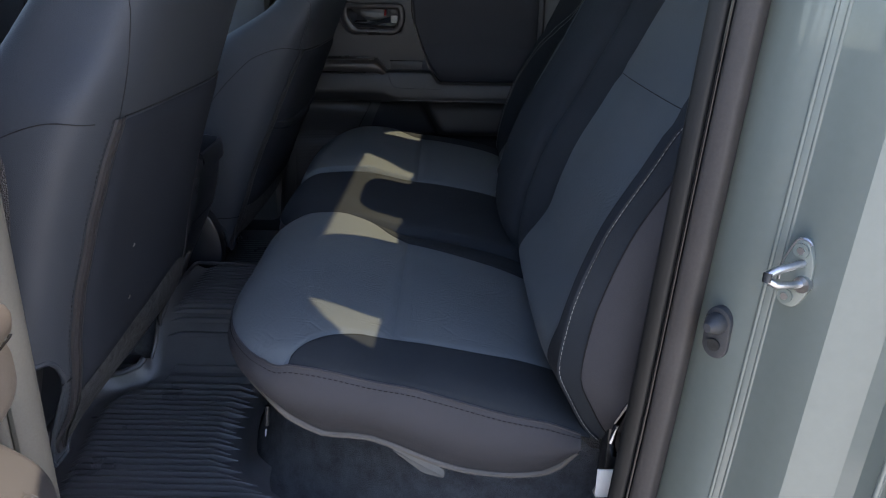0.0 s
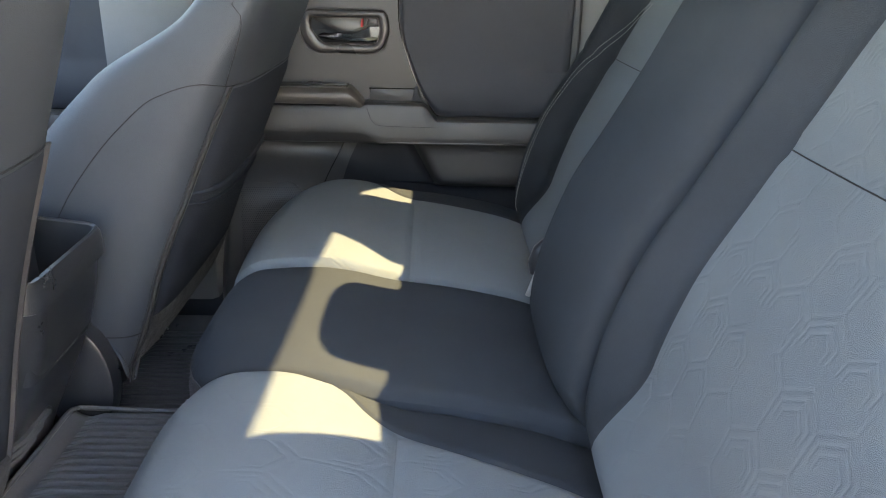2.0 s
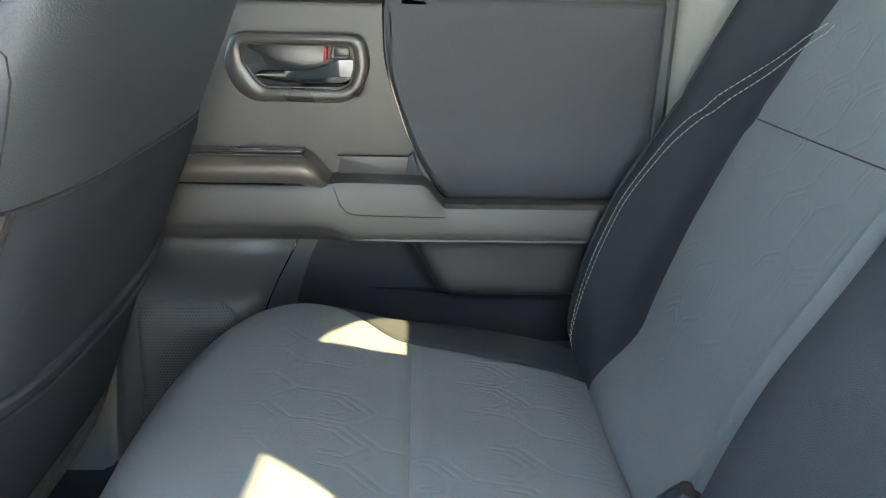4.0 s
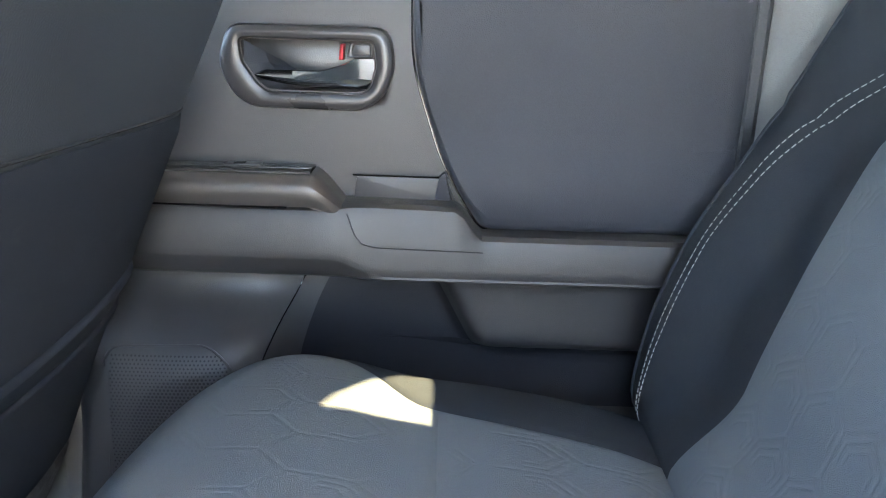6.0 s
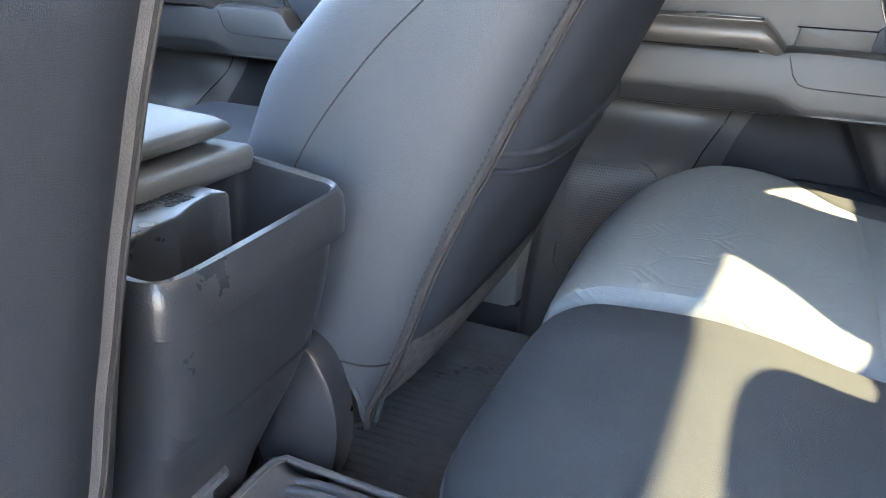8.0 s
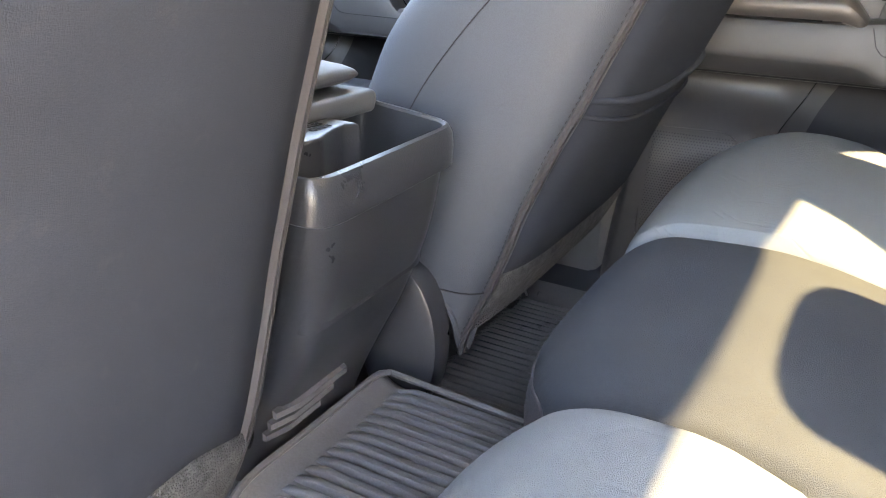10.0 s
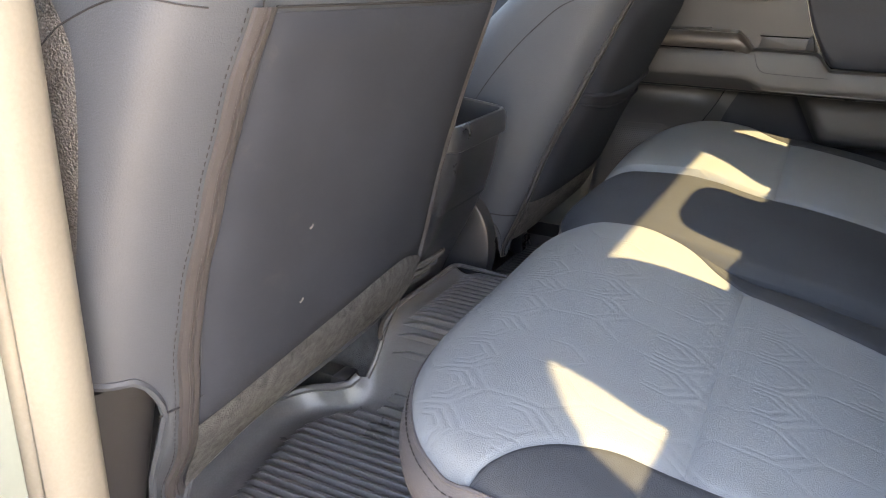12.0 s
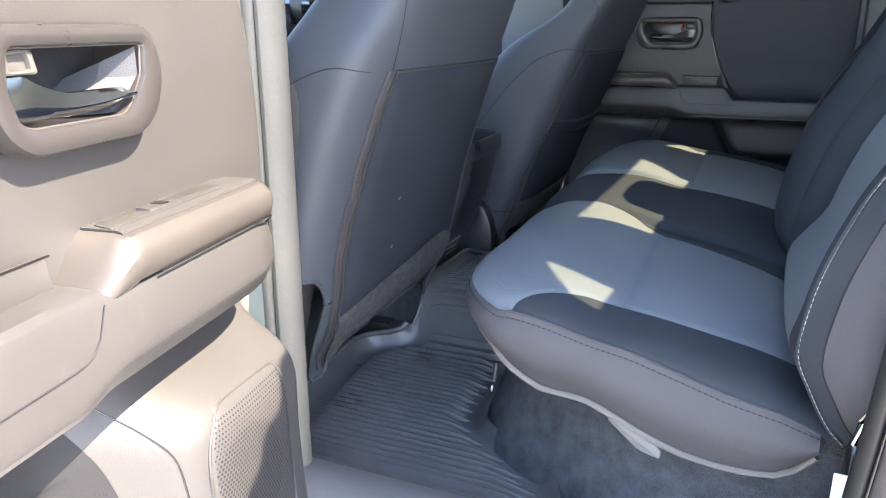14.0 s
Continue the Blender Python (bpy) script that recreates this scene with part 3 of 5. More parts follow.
# ---------------------------------------------------------------- floor mat
def build_mat():
    mat = thing("floor_mat", "black ribbed rubber floor mat across the rear footwell", "floor mat", (-0.46, 1.4, FLOOR))

    def edge_rear(y):          # rear edge of the near tray runs slanting to the sill
        return curve([0.76, 0.85, 0.99, 1.10, 1.7, 1.81, 2.04], [-0.085, -0.12, -0.275, -0.29, -0.29, -0.275, -0.20])(y)

    def edge_front(y):
        return curve([0.76, 0.86, 0.98, 1.14, 1.185, 1.215, 1.26, 1.40, 1.510, 1.55, 1.60, 2.05], [-0.53, -0.597, -0.612, -0.630, -0.605, -0.545, -0.527, -0.524, -0.526, -0.58, -0.63, -0.63])(y)
    ys = [0.765 + i * (1.27 / 127) for i in range(128)]
    n = 44
    P = []
    for y in ys:
        a, b = edge_front(y), edge_rear(y)
        row = []
        for i in range(n + 1):
            x = a + (b - a) * i / n
            d = min(x - a, b - x, (y - 0.765), (2.035 - y))
            lip = (0.028 if abs(y - YC) > 0.17 else 0.012) * max(0, 1 - d / 0.03) ** 2
            row.append(Vector((x, y, floor_z(x, y) + 0.004 + lip)))
        P.append(row)
    part("sheet", grid(P), mat_rubber, mat)
    # raised ribs: wedge-shaped bars that run out to points towards the seat
    rng = random.Random(4)
    k = 0
    for y in np.arange(0.818, 2.00, 0.0152):
        if abs(y - YC) < 0.170:
            continue
        a, b = edge_front(y) + 0.045, edge_rear(y) - 0.030 - 0.012 * (k % 2)
        z0, rings = floor_z(0, y) + 0.0035, []
        for i in range(15):
            t = i / 14
            h = 0.0125 * min(1.0, t / 0.05, (1 - t) / 0.13) + 0.0002
            wide = 0.45 + 0.55 * min(1.0, t / 0.04, (1 - t) / 0.16)
            rings.append([Vector((a + (b - a) * t, y + d * wide, z0 + h * e)) for d, e in ((-0.0048, 0.0), (-0.0036, 0.80), (-0.0022, 1.0), (0.0018, 1.0), (0.0032, 0.8), (0.0043, 0.0))])
        part("rib", loft(rings), mat_rubber, mat)
        # small moulded pips between the ribs
        for x in [a + 0.05 + (b - a - 0.1) * rng.random() for _ in range(2)]:
            part("pip", box(x, x + 0.0035, y + 0.0085, y + 0.0115, z0 + 0.0006, z0 + 0.0042, 0.0008, 1), mat_rubber, mat)
        k += 1
    # broad flat-topped ribs over the tunnel
    for y in np.arange(1.262, 1.500, 0.0148):
        a, b = edge_front(y) + 0.024, -0.30
        rings = []
        for i in range(9):
            x, h = a + (b - a) * i / 8, 0.0075 * (0 < i < 8)
            z = floor_z(0, y) + 0.003
            rings.append([Vector((x, y + d, z + h * e)) for d, e in ((-0.0056, 0.0), (-0.0044, 0.8), (-0.003, 1.0), (0.003, 1.0), (0.0044, 0.8), (0.0056, 0.0))])
        part("tunnel_rib", loft(rings), mat_rubber, mat)
    # raised rim round the tunnel's front and far side
    rim = [(edge_front(y) + 0.004, y, floor_z(0, y) + 0.016) for y in np.linspace(1.235, 1.500, 24)] + [(-0.516 + 0.012 * i, 1.512, floor_z(0, 1.50) + 0.013 - 0.0004 * i) for i in range(18)]
    part("rim", tube(rim, 0.0036, 8), mat_rubber, mat)
    part("tray_edge", tube([(edge_front(y), y, floor_z(0, y) + 0.034) for y in np.linspace(0.80, 1.225, 40)], 0.0060, 8), mat_rubber, mat)
    # retaining knob with a white pin
    part("retainer", tube([(-0.229, 0.900, 0.815), (-0.231, 0.896, 0.786)], 0.0032, 10), plastic_dark, mat)
    part("retainer_pin", loft([[Vector((-0.233 + r * 0.3, 0.890 + r * math.cos(a), 0.778 + r * math.sin(a))) for a in [2 * math.pi * k / 10 for k in range(10)]] for r in (0.0055, 0.004, 0.001)]), white_plastic, mat, "white pin")


# ---------------------------------------------------------------- rear seat
Y0, Y1 = 0.788, 2.036         # outer edges of the cushion
YS1, YS2 = 1.300, 1.604       # seams between the three places
XR = 0.20                     # hidden rear edge
side_seam = curve([-0.30, -0.23, -0.166, -0.105, -0.04, 0.03, 0.095, 0.16, 0.21], [0.962, 0.966, 0.961, 0.940, 0.918, 0.897, 0.878, 0.865, 0.850])
side_foot = curve([-0.30, -0.225, -0.18, -0.13, -0.085, -0.04, 0.0, 0.05, 0.10, 0.15, 0.185], [0.900, 0.890, 0.867, 0.842, 0.839, 0.823, 0.805, 0.790, 0.785, 0.790, 0.822])
mid_line = curve([-0.31, -0.26, -0.18, -0.14, -0.07, 0.0, 0.10, 0.165, 0.21], [0.954, 0.965, 0.970, 0.966, 0.951, 0.942, 0.922, 0.900, 0.883])


def front_x(y):
    d = min(y - Y0, Y1 - y)
    q = max(0.0, 1 - d / 0.28)
    return -0.292 - 0.020 * min(1.0, max(0.0, (y - 1.30) / 0.05)) + 0.026 * math.exp(-((y - 1.315) / 0.055) ** 2) + 0.120 * (1 - math.sqrt(max(0, 1 - q * q)))


def cushion_top(x, y):
    z = mid_line(x)
    for a, b in ((Y0, YS1), (YS1, YS2), (YS2, Y1)):
        if a <= y <= b:
            t = (2 * y - a - b) / (b - a)
            z += 0.010 * (1 - t ** 4) - 0.004
            break
    z += (y - 1.45) * (0.020 + 0.055 * max(0.0, x + 0.10)) + 0.010 * min(1.0, max(0.0, (y - 1.60) / 0.15))
    if y < YS1:                      # the near place rolls down to the seam behind its front edge
        z -= 0.016 * max(0.0, (y - 1.15) / 0.15) ** 2 * min(1, max(0, (x + 0.18) / 0.14))
    ahead = min(1, max(0, (-0.06 - x) / 0.10))            # the outer places swell over the middle one in front
    lift = 0.0
    if y < YS1:
        lift = 0.012 * ahead * max(0, (y - 1.09) / (YS1 - 1.09)) ** 1.5
    elif y > YS2:
        lift = 0.008 * ahead * max(0, (1.78 - y) / (1.78 - YS2)) ** 1.5
    z += lift
    for s in (YS1, YS2):
        z -= (0.010 + 0.8 * lift) * math.exp(-((y - s) / 0.006) ** 2)
    for b in (light_outer(x), light_inner(x), far_outer(x)):
        z -= 0.0028 * math.exp(-((y - b) / 0.004) ** 2)
    if light_outer(x) < y < light_inner(x) or YS2 < y < far_outer(x):
        z -= 0.0045 * math.exp(-((x + 0.050) / 0.006) ** 2)
    d1, d2 = min(y - Y0, Y1 - y), x - front_x(y)
    q1, q2 = max(0.0, 1 - d1 / (0.040 if y < YC else 0.055)), max(0.0, 1 - d2 / 0.06)
    q = q1 * q1 + q2 * q2
    if q > 0:
        deep1 = max(0.012, z - side_seam(x))
        deep = (q1 ** 2 * deep1 + q2 ** 2 * (0.010 + 0.024 * min(1.0, max(0.0, (y - 0.84) / 0.22)))) / q
        z -= deep * (1 - math.sqrt(max(0, 1 - q)))
    return z


light_outer = curve([-0.32, -0.176, -0.166, -0.15, -0.127, -0.085, -0.034, 0.05, 0.165, 0.21], [Y0, Y0 + 0.003, 0.808, 0.832, 0.852, 0.870, 0.872, 0.876, 0.894, 0.90])
light_inner = curve([-0.32, -0.135, -0.11, -0.083, -0.043, 0.0, 0.10, 0.166, 0.21], [YS1, YS1 - 0.002, 1.284, 1.252, 1.220, 1.205, 1.180, 1.168, 1.16])
far_outer = curve([-0.32, -0.215, -0.166, -0.116, -0.063, 0.0, 0.159, 0.21], [Y1, Y1 - 0.004, 2.018, 1.983, 1.935, 1.922, 1.908, 1.90])


def spaced(n):
    """Even steps drawn together towards both ends."""
    return [0.5 * (j / n) + 0.5 * (0.5 - 0.5 * math.cos(math.pi * j / n)) if n > 8 else j / n for j in range(n + 1)]


ROWS_X = [-0.316 + 0.0035 * i for i in range(50)] + [-0.138 + 0.0062 * i for i in range(55)]


def cushion_strip(lo, hi, n):
    P = []
    for x0 in ROWS_X:
        row = []
        for t in spaced(n):
            y = lo(x0) + (hi(x0) - lo(x0)) * t
            x = max(x0, front_x(y))
            row.append(Vector((x, y, cushion_top(x, y))))
        P.append(row)
    return grid(P)


def const(v):
    return lambda x: v


def seat_perimeter(n=120):
    """From the rear of the near side forwards, round the front and back along the far side: x, y."""
    pts = [(0.185 - i * 0.02, Y0) for i in range(18)]
    for i in range(n + 1):
        y = Y0 + (Y1 - Y0) * (0.5 - 0.5 * math.cos(math.pi * i / n))
        pts.append((front_x(y), y))
    pts += [(-0.155 + i * 0.02, Y1) for i in range(18)]
    return pts


def build_rear_seat():
    seat = thing("rear_bench_seat", "grey and black cloth rear bench seat with folding backrest", "car seat", (0.0, 1.40, 0.70))
    # sewn panels of the cushion
    part("outer_bolster", cushion_strip(const(Y0), light_outer, 18), cloth_dark, seat, "black woven cloth bolster")
    part("light_panel", cushion_strip(light_outer, light_inner, 44), cloth_grey, seat, "light grey embossed cloth panel")
    part("inner_band", cushion_strip(light_inner, const(YS1), 14), cloth_dark, seat, "black woven cloth band")
    part("middle_panel", cushion_strip(const(YS1), const(YS2), 44), cloth_dark, seat, "black woven cloth middle place")
    part("light_panel", cushion_strip(const(YS2), far_outer, 48), cloth_grey, seat, "light grey embossed cloth panel")
    part("outer_bolster", cushion_strip(far_outer, const(Y1), 14), cloth_dark, seat, "black woven cloth bolster")
    # skirt round near side, front and far side
    per = seat_perimeter()
    rows = []
    m = 12
    for k in range(m + 1):
        t = k / m
        row = []
        for i, (x, y) in enumerate(per):
            a, b = per[max(0, i - 1)], per[min(len(per) - 1, i + 1)]
            d = Vector((b[0] - a[0], b[1] - a[1], 0)).normalized()
            nrm = Vector((d.y, -d.x, 0)) * -1
            if nrm.dot(Vector((-1, (y - YC) * 2, 0))) < 0:
                nrm = -nrm
            zt = cushion_top(x, y)
            zb = side_foot(x) - 0.035 * min(1, max(0, (y - 1.02) / 0.2))
            bulge = 0.012 * math.sin(math.pi * min(1, t * 1.05)) - 0.014 * t ** 2.2
            p = Vector((x, y, zt + (zb - zt) * t)) + nrm * bulge * (0.45 if y > 0.95 else 1.0 - 0.55 * max(0, (y - 0.80) / 0.15))
            row.append(p)
        rows.append(row)
    part("skirt", grid(rows), vinyl_skirt, seat, "dark grey cloth side skirt")
    part("foot_piping", tube([p + Vector((0, 0, -0.003)) for p in rows[-1][:70]], 0.0044, 8), piping_mat, seat, "taupe edge piping")
    part("top_piping", tube([p + Vector((0, 0, 0.001)) for p in rows[0][:90]], 0.0017, 6), vinyl_skirt, seat)
    part("stitching", stitches([p.lerp(q, min(1, 0.007 / max(0.004, (q - p).length))) + Vector((-0.0004, -0.0006, 0)) for p, q in zip(rows[0][:70], rows[1][:70])], 0.004, 0.0028, 0.0006), thread_dark, seat)
    # hidden underside
    part("seat_pan", box(-0.19, 0.22, 0.93, 1.93, 0.80, 0.86, 0.02), plastic_dark, seat, "black underside of the cushion")
    build_backrest(seat)


back_edge = curve([0.84, 0.863, 0.903, 0.948, 1.008, 1.108, 1.195, 1.264, 1.36, 1.40, 1.425, 1.44], [0.215, 0.191, 0.168, 0.150, 0.157, 0.188, 0.235, 0.272, 0.320, 0.346, 0.380, 0.42])


BS1, BS2 = 1.292, 1.598       # seams of the backrest


def back_x(y, z):
    """The front of the backrest."""
    x = back_edge(z)
    for a, b, up in ((Y0, BS1, 0.010), (BS1, BS2, 0.029), (BS2, Y1, 0.002)):
        if a <= y <= b:
            t = (2 * y - a - b) / (b - a)
            x -= up * max(0, 1 - t ** 6) + 0.006 * (1 - t * t)
            break
    for a, b, deep in ((0.80, BS1 - 0.02, 0.042), (BS2 + 0.015, 2.015, 0.040)):
        if a < y < b:
            k = min(1, max(0, (z - 0.93) / 0.10)) * min(1, min(y - a, (b - y) * (0.55 if a > 1.5 else 1.0)) / 0.05)
            k = min(1, k)
            x += deep * k * k * (3 - 2 * k)
    for s, w, dd in ((BS1, 0.008, 0.018), (BS2, 0.010, 0.028)):
        x += dd * math.exp(-((y - s) / w) ** 2)
    if y < 1.225 or y > BS2:
        x += 0.004 * math.exp(-((z - 1.238) / 0.006) ** 2)
    return x


back_light_lo = curve([0.84, 0.95, 1.1, 1.26, 1.4, 1.54], [0.845, 0.828, 0.816, 0.814, 0.82, 0.83])
back_light_hi = curve([0.84, 0.95, 1.1, 1.22, 1.4, 1.54], [1.205, 1.205, 1.215, 1.222, 1.21, 1.20])
back_far_hi = curve([0.84, 0.93, 1.03, 1.1, 1.228, 1.4, 1.54], [1.88, 1.886, 1.874, 1.878, 1.908, 1.89, 1.87])


def back_strip(lo, hi, n, rows=60):
    return grid([[Vector((back_x(lo(z) + (hi(z) - lo(z)) * t, z), lo(z) + (hi(z) - lo(z)) * t, z)) for t in spaced(n)] for z in np.linspace(0.85, 1.44, rows + 1)])


def build_backrest(seat):
    part("back_outer_bolster", back_strip(const(Y0), back_light_lo, 10), cloth_dark, seat, "black woven cloth backrest bolster")
    part("back_light_panel", back_strip(back_light_lo, back_light_hi, 30), cloth_grey, seat, "light grey embossed cloth backrest panel")
    part("back_inner_band", back_strip(back_light_hi, const(BS1), 10), cloth_dark, seat)
    part("back_middle_panel", back_strip(const(BS1), const(BS2), 40), cloth_dark, seat, "black woven cloth middle backrest")
    part("back_light_panel", back_strip(const(BS2), back_far_hi, 30), cloth_grey, seat, "light grey embossed cloth backrest panel")
    part("back_outer_bolster", back_strip(back_far_hi, const(Y1), 14), cloth_dark, seat, "black woven cloth backrest bolster with double stitching")
    # rounded side panels
    zs = np.linspace(0.85, 1.43, 50)
    for y, s in ((Y0, -1), (Y1, 1)):
        def side(z, t):
            xe, xb = back_x(y, z), max(0.30 + 0.35 * max(0, z - 0.95), back_x(y, z) + 0.05)
            q = 1 - min(1, (z - 0.85) / 0.08)
            return Vector((xe + (xb - xe) * t, y + s * 0.042 * math.sin(math.pi * min(0.5, t * 1.1)) * (1 - 0.85 * q * q), z))
        split = [min(0.45, 0.024 / max(0.05, side(z, 1).x - side(z, 0).x)) for z in zs]
        part("back_side_band", grid([[side(z, p * k / 5) for k in range(6)] for z, p in zip(zs, split)]), cloth_dark, seat, "black cloth band along the edge of the backrest")
        part("back_side_panel", grid([[side(z, p + (1 - p) * k / 10) for k in range(11)] for z, p in zip(zs, split)]), vinyl_skirt, seat, "dark grey cloth side of the backrest")
        edge = [Vector((back_x(y, z) + 0.001, y + s * 0.002, z)) for z in zs]
        part("back_piping", tube(edge, 0.003, 6), cloth_dark, seat)
        if s < 0:
            part("back_stitching", stitches([Vector((back_x(y, z) + 0.0015, y - 0.0045, z)) for z in zs], 0.0042, 0.0024, 0.0005), thread_light, seat, "pale stitching along the edge")
            part("back_seam", tube([side(z, p) + Vector((-0.0003, -0.0006, 0)) for z, p in zip(zs, split)], 0.0010, 5), thread_dark, seat)
        else:
            turn = curve([0.85, 1.12, 1.19, 1.24, 1.28, 1.315, 1.335], [2.006, 2.006, 2.000, 1.980, 1.950, 1.912, 1.880])
            for o in (0.0, 0.012):
                line = [(turn(z + 0.7 * o) - o * 0.7, z) for z in np.linspace(0.86, 1.332, 60)]
                part("back_stitching", stitches([Vector((back_x(p, z) - 0.0012, p, z)) for p, z in line], 0.0045, 0.0024, 0.00055), thread_light, seat, "pale double stitching")
            for p0, p1 in ((0.818, 1.221), (1.606, 1.905)):
                part("cross_seam", tube([Vector((back_x(p0 + (p1 - p0) * i / 30, 1.238) - 0.0024, p0 + (p1 - p0) * i / 30, 1.238)) for i in range(31)], 0.0007, 5), thread_dark, seat)
    # rear board, top roll
    part("back_board", grid([[Vector((0.41 + 0.30 * max(0, z - 0.95), y, z)) for y in (Y0 - 0.03, YC, Y1 + 0.03)] for z in (0.80, 1.0, 1.25, 1.43)]), plastic_dark, seat)
    part("back_top", tube([(0.440, y, 1.462 + 0.014 * min(1.0, max(0.0, (y - 1.80) / 0.08))) for y in np.linspace(0.715, Y1 + 0.03, 24)], 0.05, 14), cloth_dark, seat, "black rolled top of the backrest")
    part("back_foot_roll", tube([(0.215, y, 0.855) for y in np.linspace(Y0 + 0.01, Y1 - 0.01, 20)], 0.03, 10), fuzzy, seat, "carpeted lower edge of the backrest")
    # head restraints
    for yc, zt, half, slim, corner, lean in ((1.058, 1.72, 0.143, 0.24, 0.35, 0.0), (1.440, 1.622, 0.108, 0.04, 0.30, 0.0), (1.760, 1.72, 0.130, 0.30, 0.35, 0.045)):
        rings = []
        for i in range(21):
            t = i / 20
            z = 1.455 + (zt - 1.455) * t
            k = max(0.02, 1 - max(0.0, (t - 1 + corner) / corner) ** 3.2) ** 0.5 * (1 - 0.10 * (1 - min(1, t / 0.15)) ** 2)
            w = half * (1 - slim * max(0.0, (z - 1.52) / (zt - 1.52)))
            rings.append([Vector((0.405 + 0.03 * t + 0.045 * k ** 0.5 * math.copysign(abs(math.cos(a)) ** 0.6, math.cos(a)), yc + lean * t + w * k * math.copysign(abs(math.sin(a)) ** 0.5, math.sin(a)), z)) for a in [2 * math.pi * j / 28 for j in range(28)]])
        part("head_restraint", loft(rings), cloth_dark, seat, "black cloth head restraint")


def build_seat_riser():
    """Carpeted box under the cushion, with latch and strap details."""
    base = [(0.40, 0.800), (0.20, 0.800), (0.05, 0.802), (-0.05, 0.812), (-0.118, 0.842), (-0.18, 0.880), (-0.243, 0.925), (-0.270, 0.968), (-0.297, 1.03), (-0.302, 1.15),
            (-0.302, 1.40), (-0.302, 1.65), (-0.295, 1.78), (-0.265, 1.85), (-0.215, 1.92), (-0.12, 1.99), (0.0, 2.015), (0.40, 2.02)]
    rings = []
    for z in (0.62, 0.66, 0.70, 0.75, 0.80, 0.86):
        d = z - 0.64
        rings.append([Vector((x + 0.36 * d * (x < 0.0) * min(1, -x / 0.1), y + 0.10 * d * (1 if y < 1.4 else -1), z)) for x, y in base])
    solo("seat_riser", grid(rings), carpet, "dark carpeted box under the rear seat", "seat base", kind="structure")
    clip = thing("under_seat_flap", "grey plastic flap under the rear cushion", "flap", (-0.02, 0.81, 0.77))
    o = rounded([(-0.050, 0.812), (-0.010, 0.778), (0.018, 0.770), (0.020, 0.782), (0.0, 0.800), (-0.03, 0.825)], 0.004)
    part("flap", plate(o, 0, 0.012, lambda u, w, z: Vector((u, 0.818 - w, z)), 0.003), trim_grey, clip)
    latch = thing("seat_latch", "bright steel seat latch wire with white tag", "latch", (0.235, 0.76, 0.86))
    loop = [(0.246, 0.760, 0.935), (0.230, 0.748, 0.928), (0.215, 0.742, 0.900), (0.212, 0.742, 0.875), (0.216, 0.744, 0.858), (0.232, 0.752, 0.850)]
    part("wire", tube(loop, 0.0035, 8), chrome, latch)
    part("lower_wire", tube([(0.215, 0.760, 0.815), (0.205, 0.762, 0.790), (0.215, 0.765, 0.770)], 0.005, 8), steel, latch)
    part("bracket", box(0.212, 0.27, 0.765, 0.80, 0.74, 0.90, 0.006), dark_steel, latch)
    part("tag", box(0.197, 0.220, 0.7345, 0.7375, 0.803, 0.842, 0.001), white_plastic, latch, "white plastic tag")
    buckle = thing("seat_belt_buckle", "black seat belt buckle with pale tag in the seat gap", "buckle", (0.145, 1.620, 0.95))
    ring = lambda c, a, b, n=12: [Vector((c[0] + a * math.cos(2*math.pi*k/n), c[1] + b * math.sin(2*math.pi*k/n), c[2])) for k in range(n)]
    part("housing", loft([ring((0.134, 1.620, 0.956), 0.007, 0.010), ring((0.133, 1.619, 0.975), 0.010, 0.014), ring((0.141, 1.617, 0.998), 0.010, 0.014), ring((0.154, 1.616, 1.014), 0.007, 0.010)]), plastic_dark, buckle, "black buckle housing")
    part("strap", loft([ring((0.150, 1.624, 0.90), 0.003, 0.012), ring((0.142, 1.622, 0.965), 0.003, 0.012)]), cloth_dark, buckle)
    part("tag", plate(rounded([(0.121, 0.925), (0.128, 0.922), (0.141, 0.962), (0.134, 0.966)], 0.002), 0, 0.003, lambda u, w, z: Vector((u, 1.608 - w, z)), 0.001), thread_light, buckle, "pale belt tag")


# ---------------------------------------------------------------- front seats
class FrontSeat:
    """Shape of a front backrest: rear line, depth and half width over the height."""
    def __init__(self, yc, zs, rear, depth, half, twist=0.0, slim=lambda z: 1.0):
        self.yc, self.rear, self.depth, self.half, self.twist = yc, curve(zs, rear), curve(zs, depth), curve(zs, half), twist
        self.slim = slim

    def at(self, a, z, lift=0.0):
        """a: angle round the ring, 0 at the middle of the rear."""
        hx, hy = self.depth(z) / 2, self.half(z)
        cx = self.rear(z) - hx
        c, s = math.cos(a), math.sin(a)
        x = cx + (hx + lift) * math.copysign(abs(c) ** 0.42, c)
        y = self.yc + (hy * self.near(z, s) + lift) * math.copysign(abs(s) ** 0.50, s)
        return Vector((x + self.twist * (y - self.yc), y, z))

    def near(self, z, s):
        """The driver's side is flatter where it stands beside the pillar."""
        return self.slim(z) if s < 0 else 1.0

    def on_side(self, x, z, s, lift=0.0):
        hx = self.depth(z) / 2
        c = max(-1, min(1, (x - self.rear(z) + hx) / hx))
        return self.at(s * math.acos(math.copysign(abs(c) ** (1 / 0.42), c)), z, lift)

    def on_rear(self, y, z, lift=0.0):
        t = min(0.9999, abs(y - self.yc) / (self.half(z) * self.near(z, y - self.yc)))
        s = math.copysign(t ** (1 / 0.50), y - self.yc)
        return self.at(math.asin(max(-1, min(1, s))), z, lift)


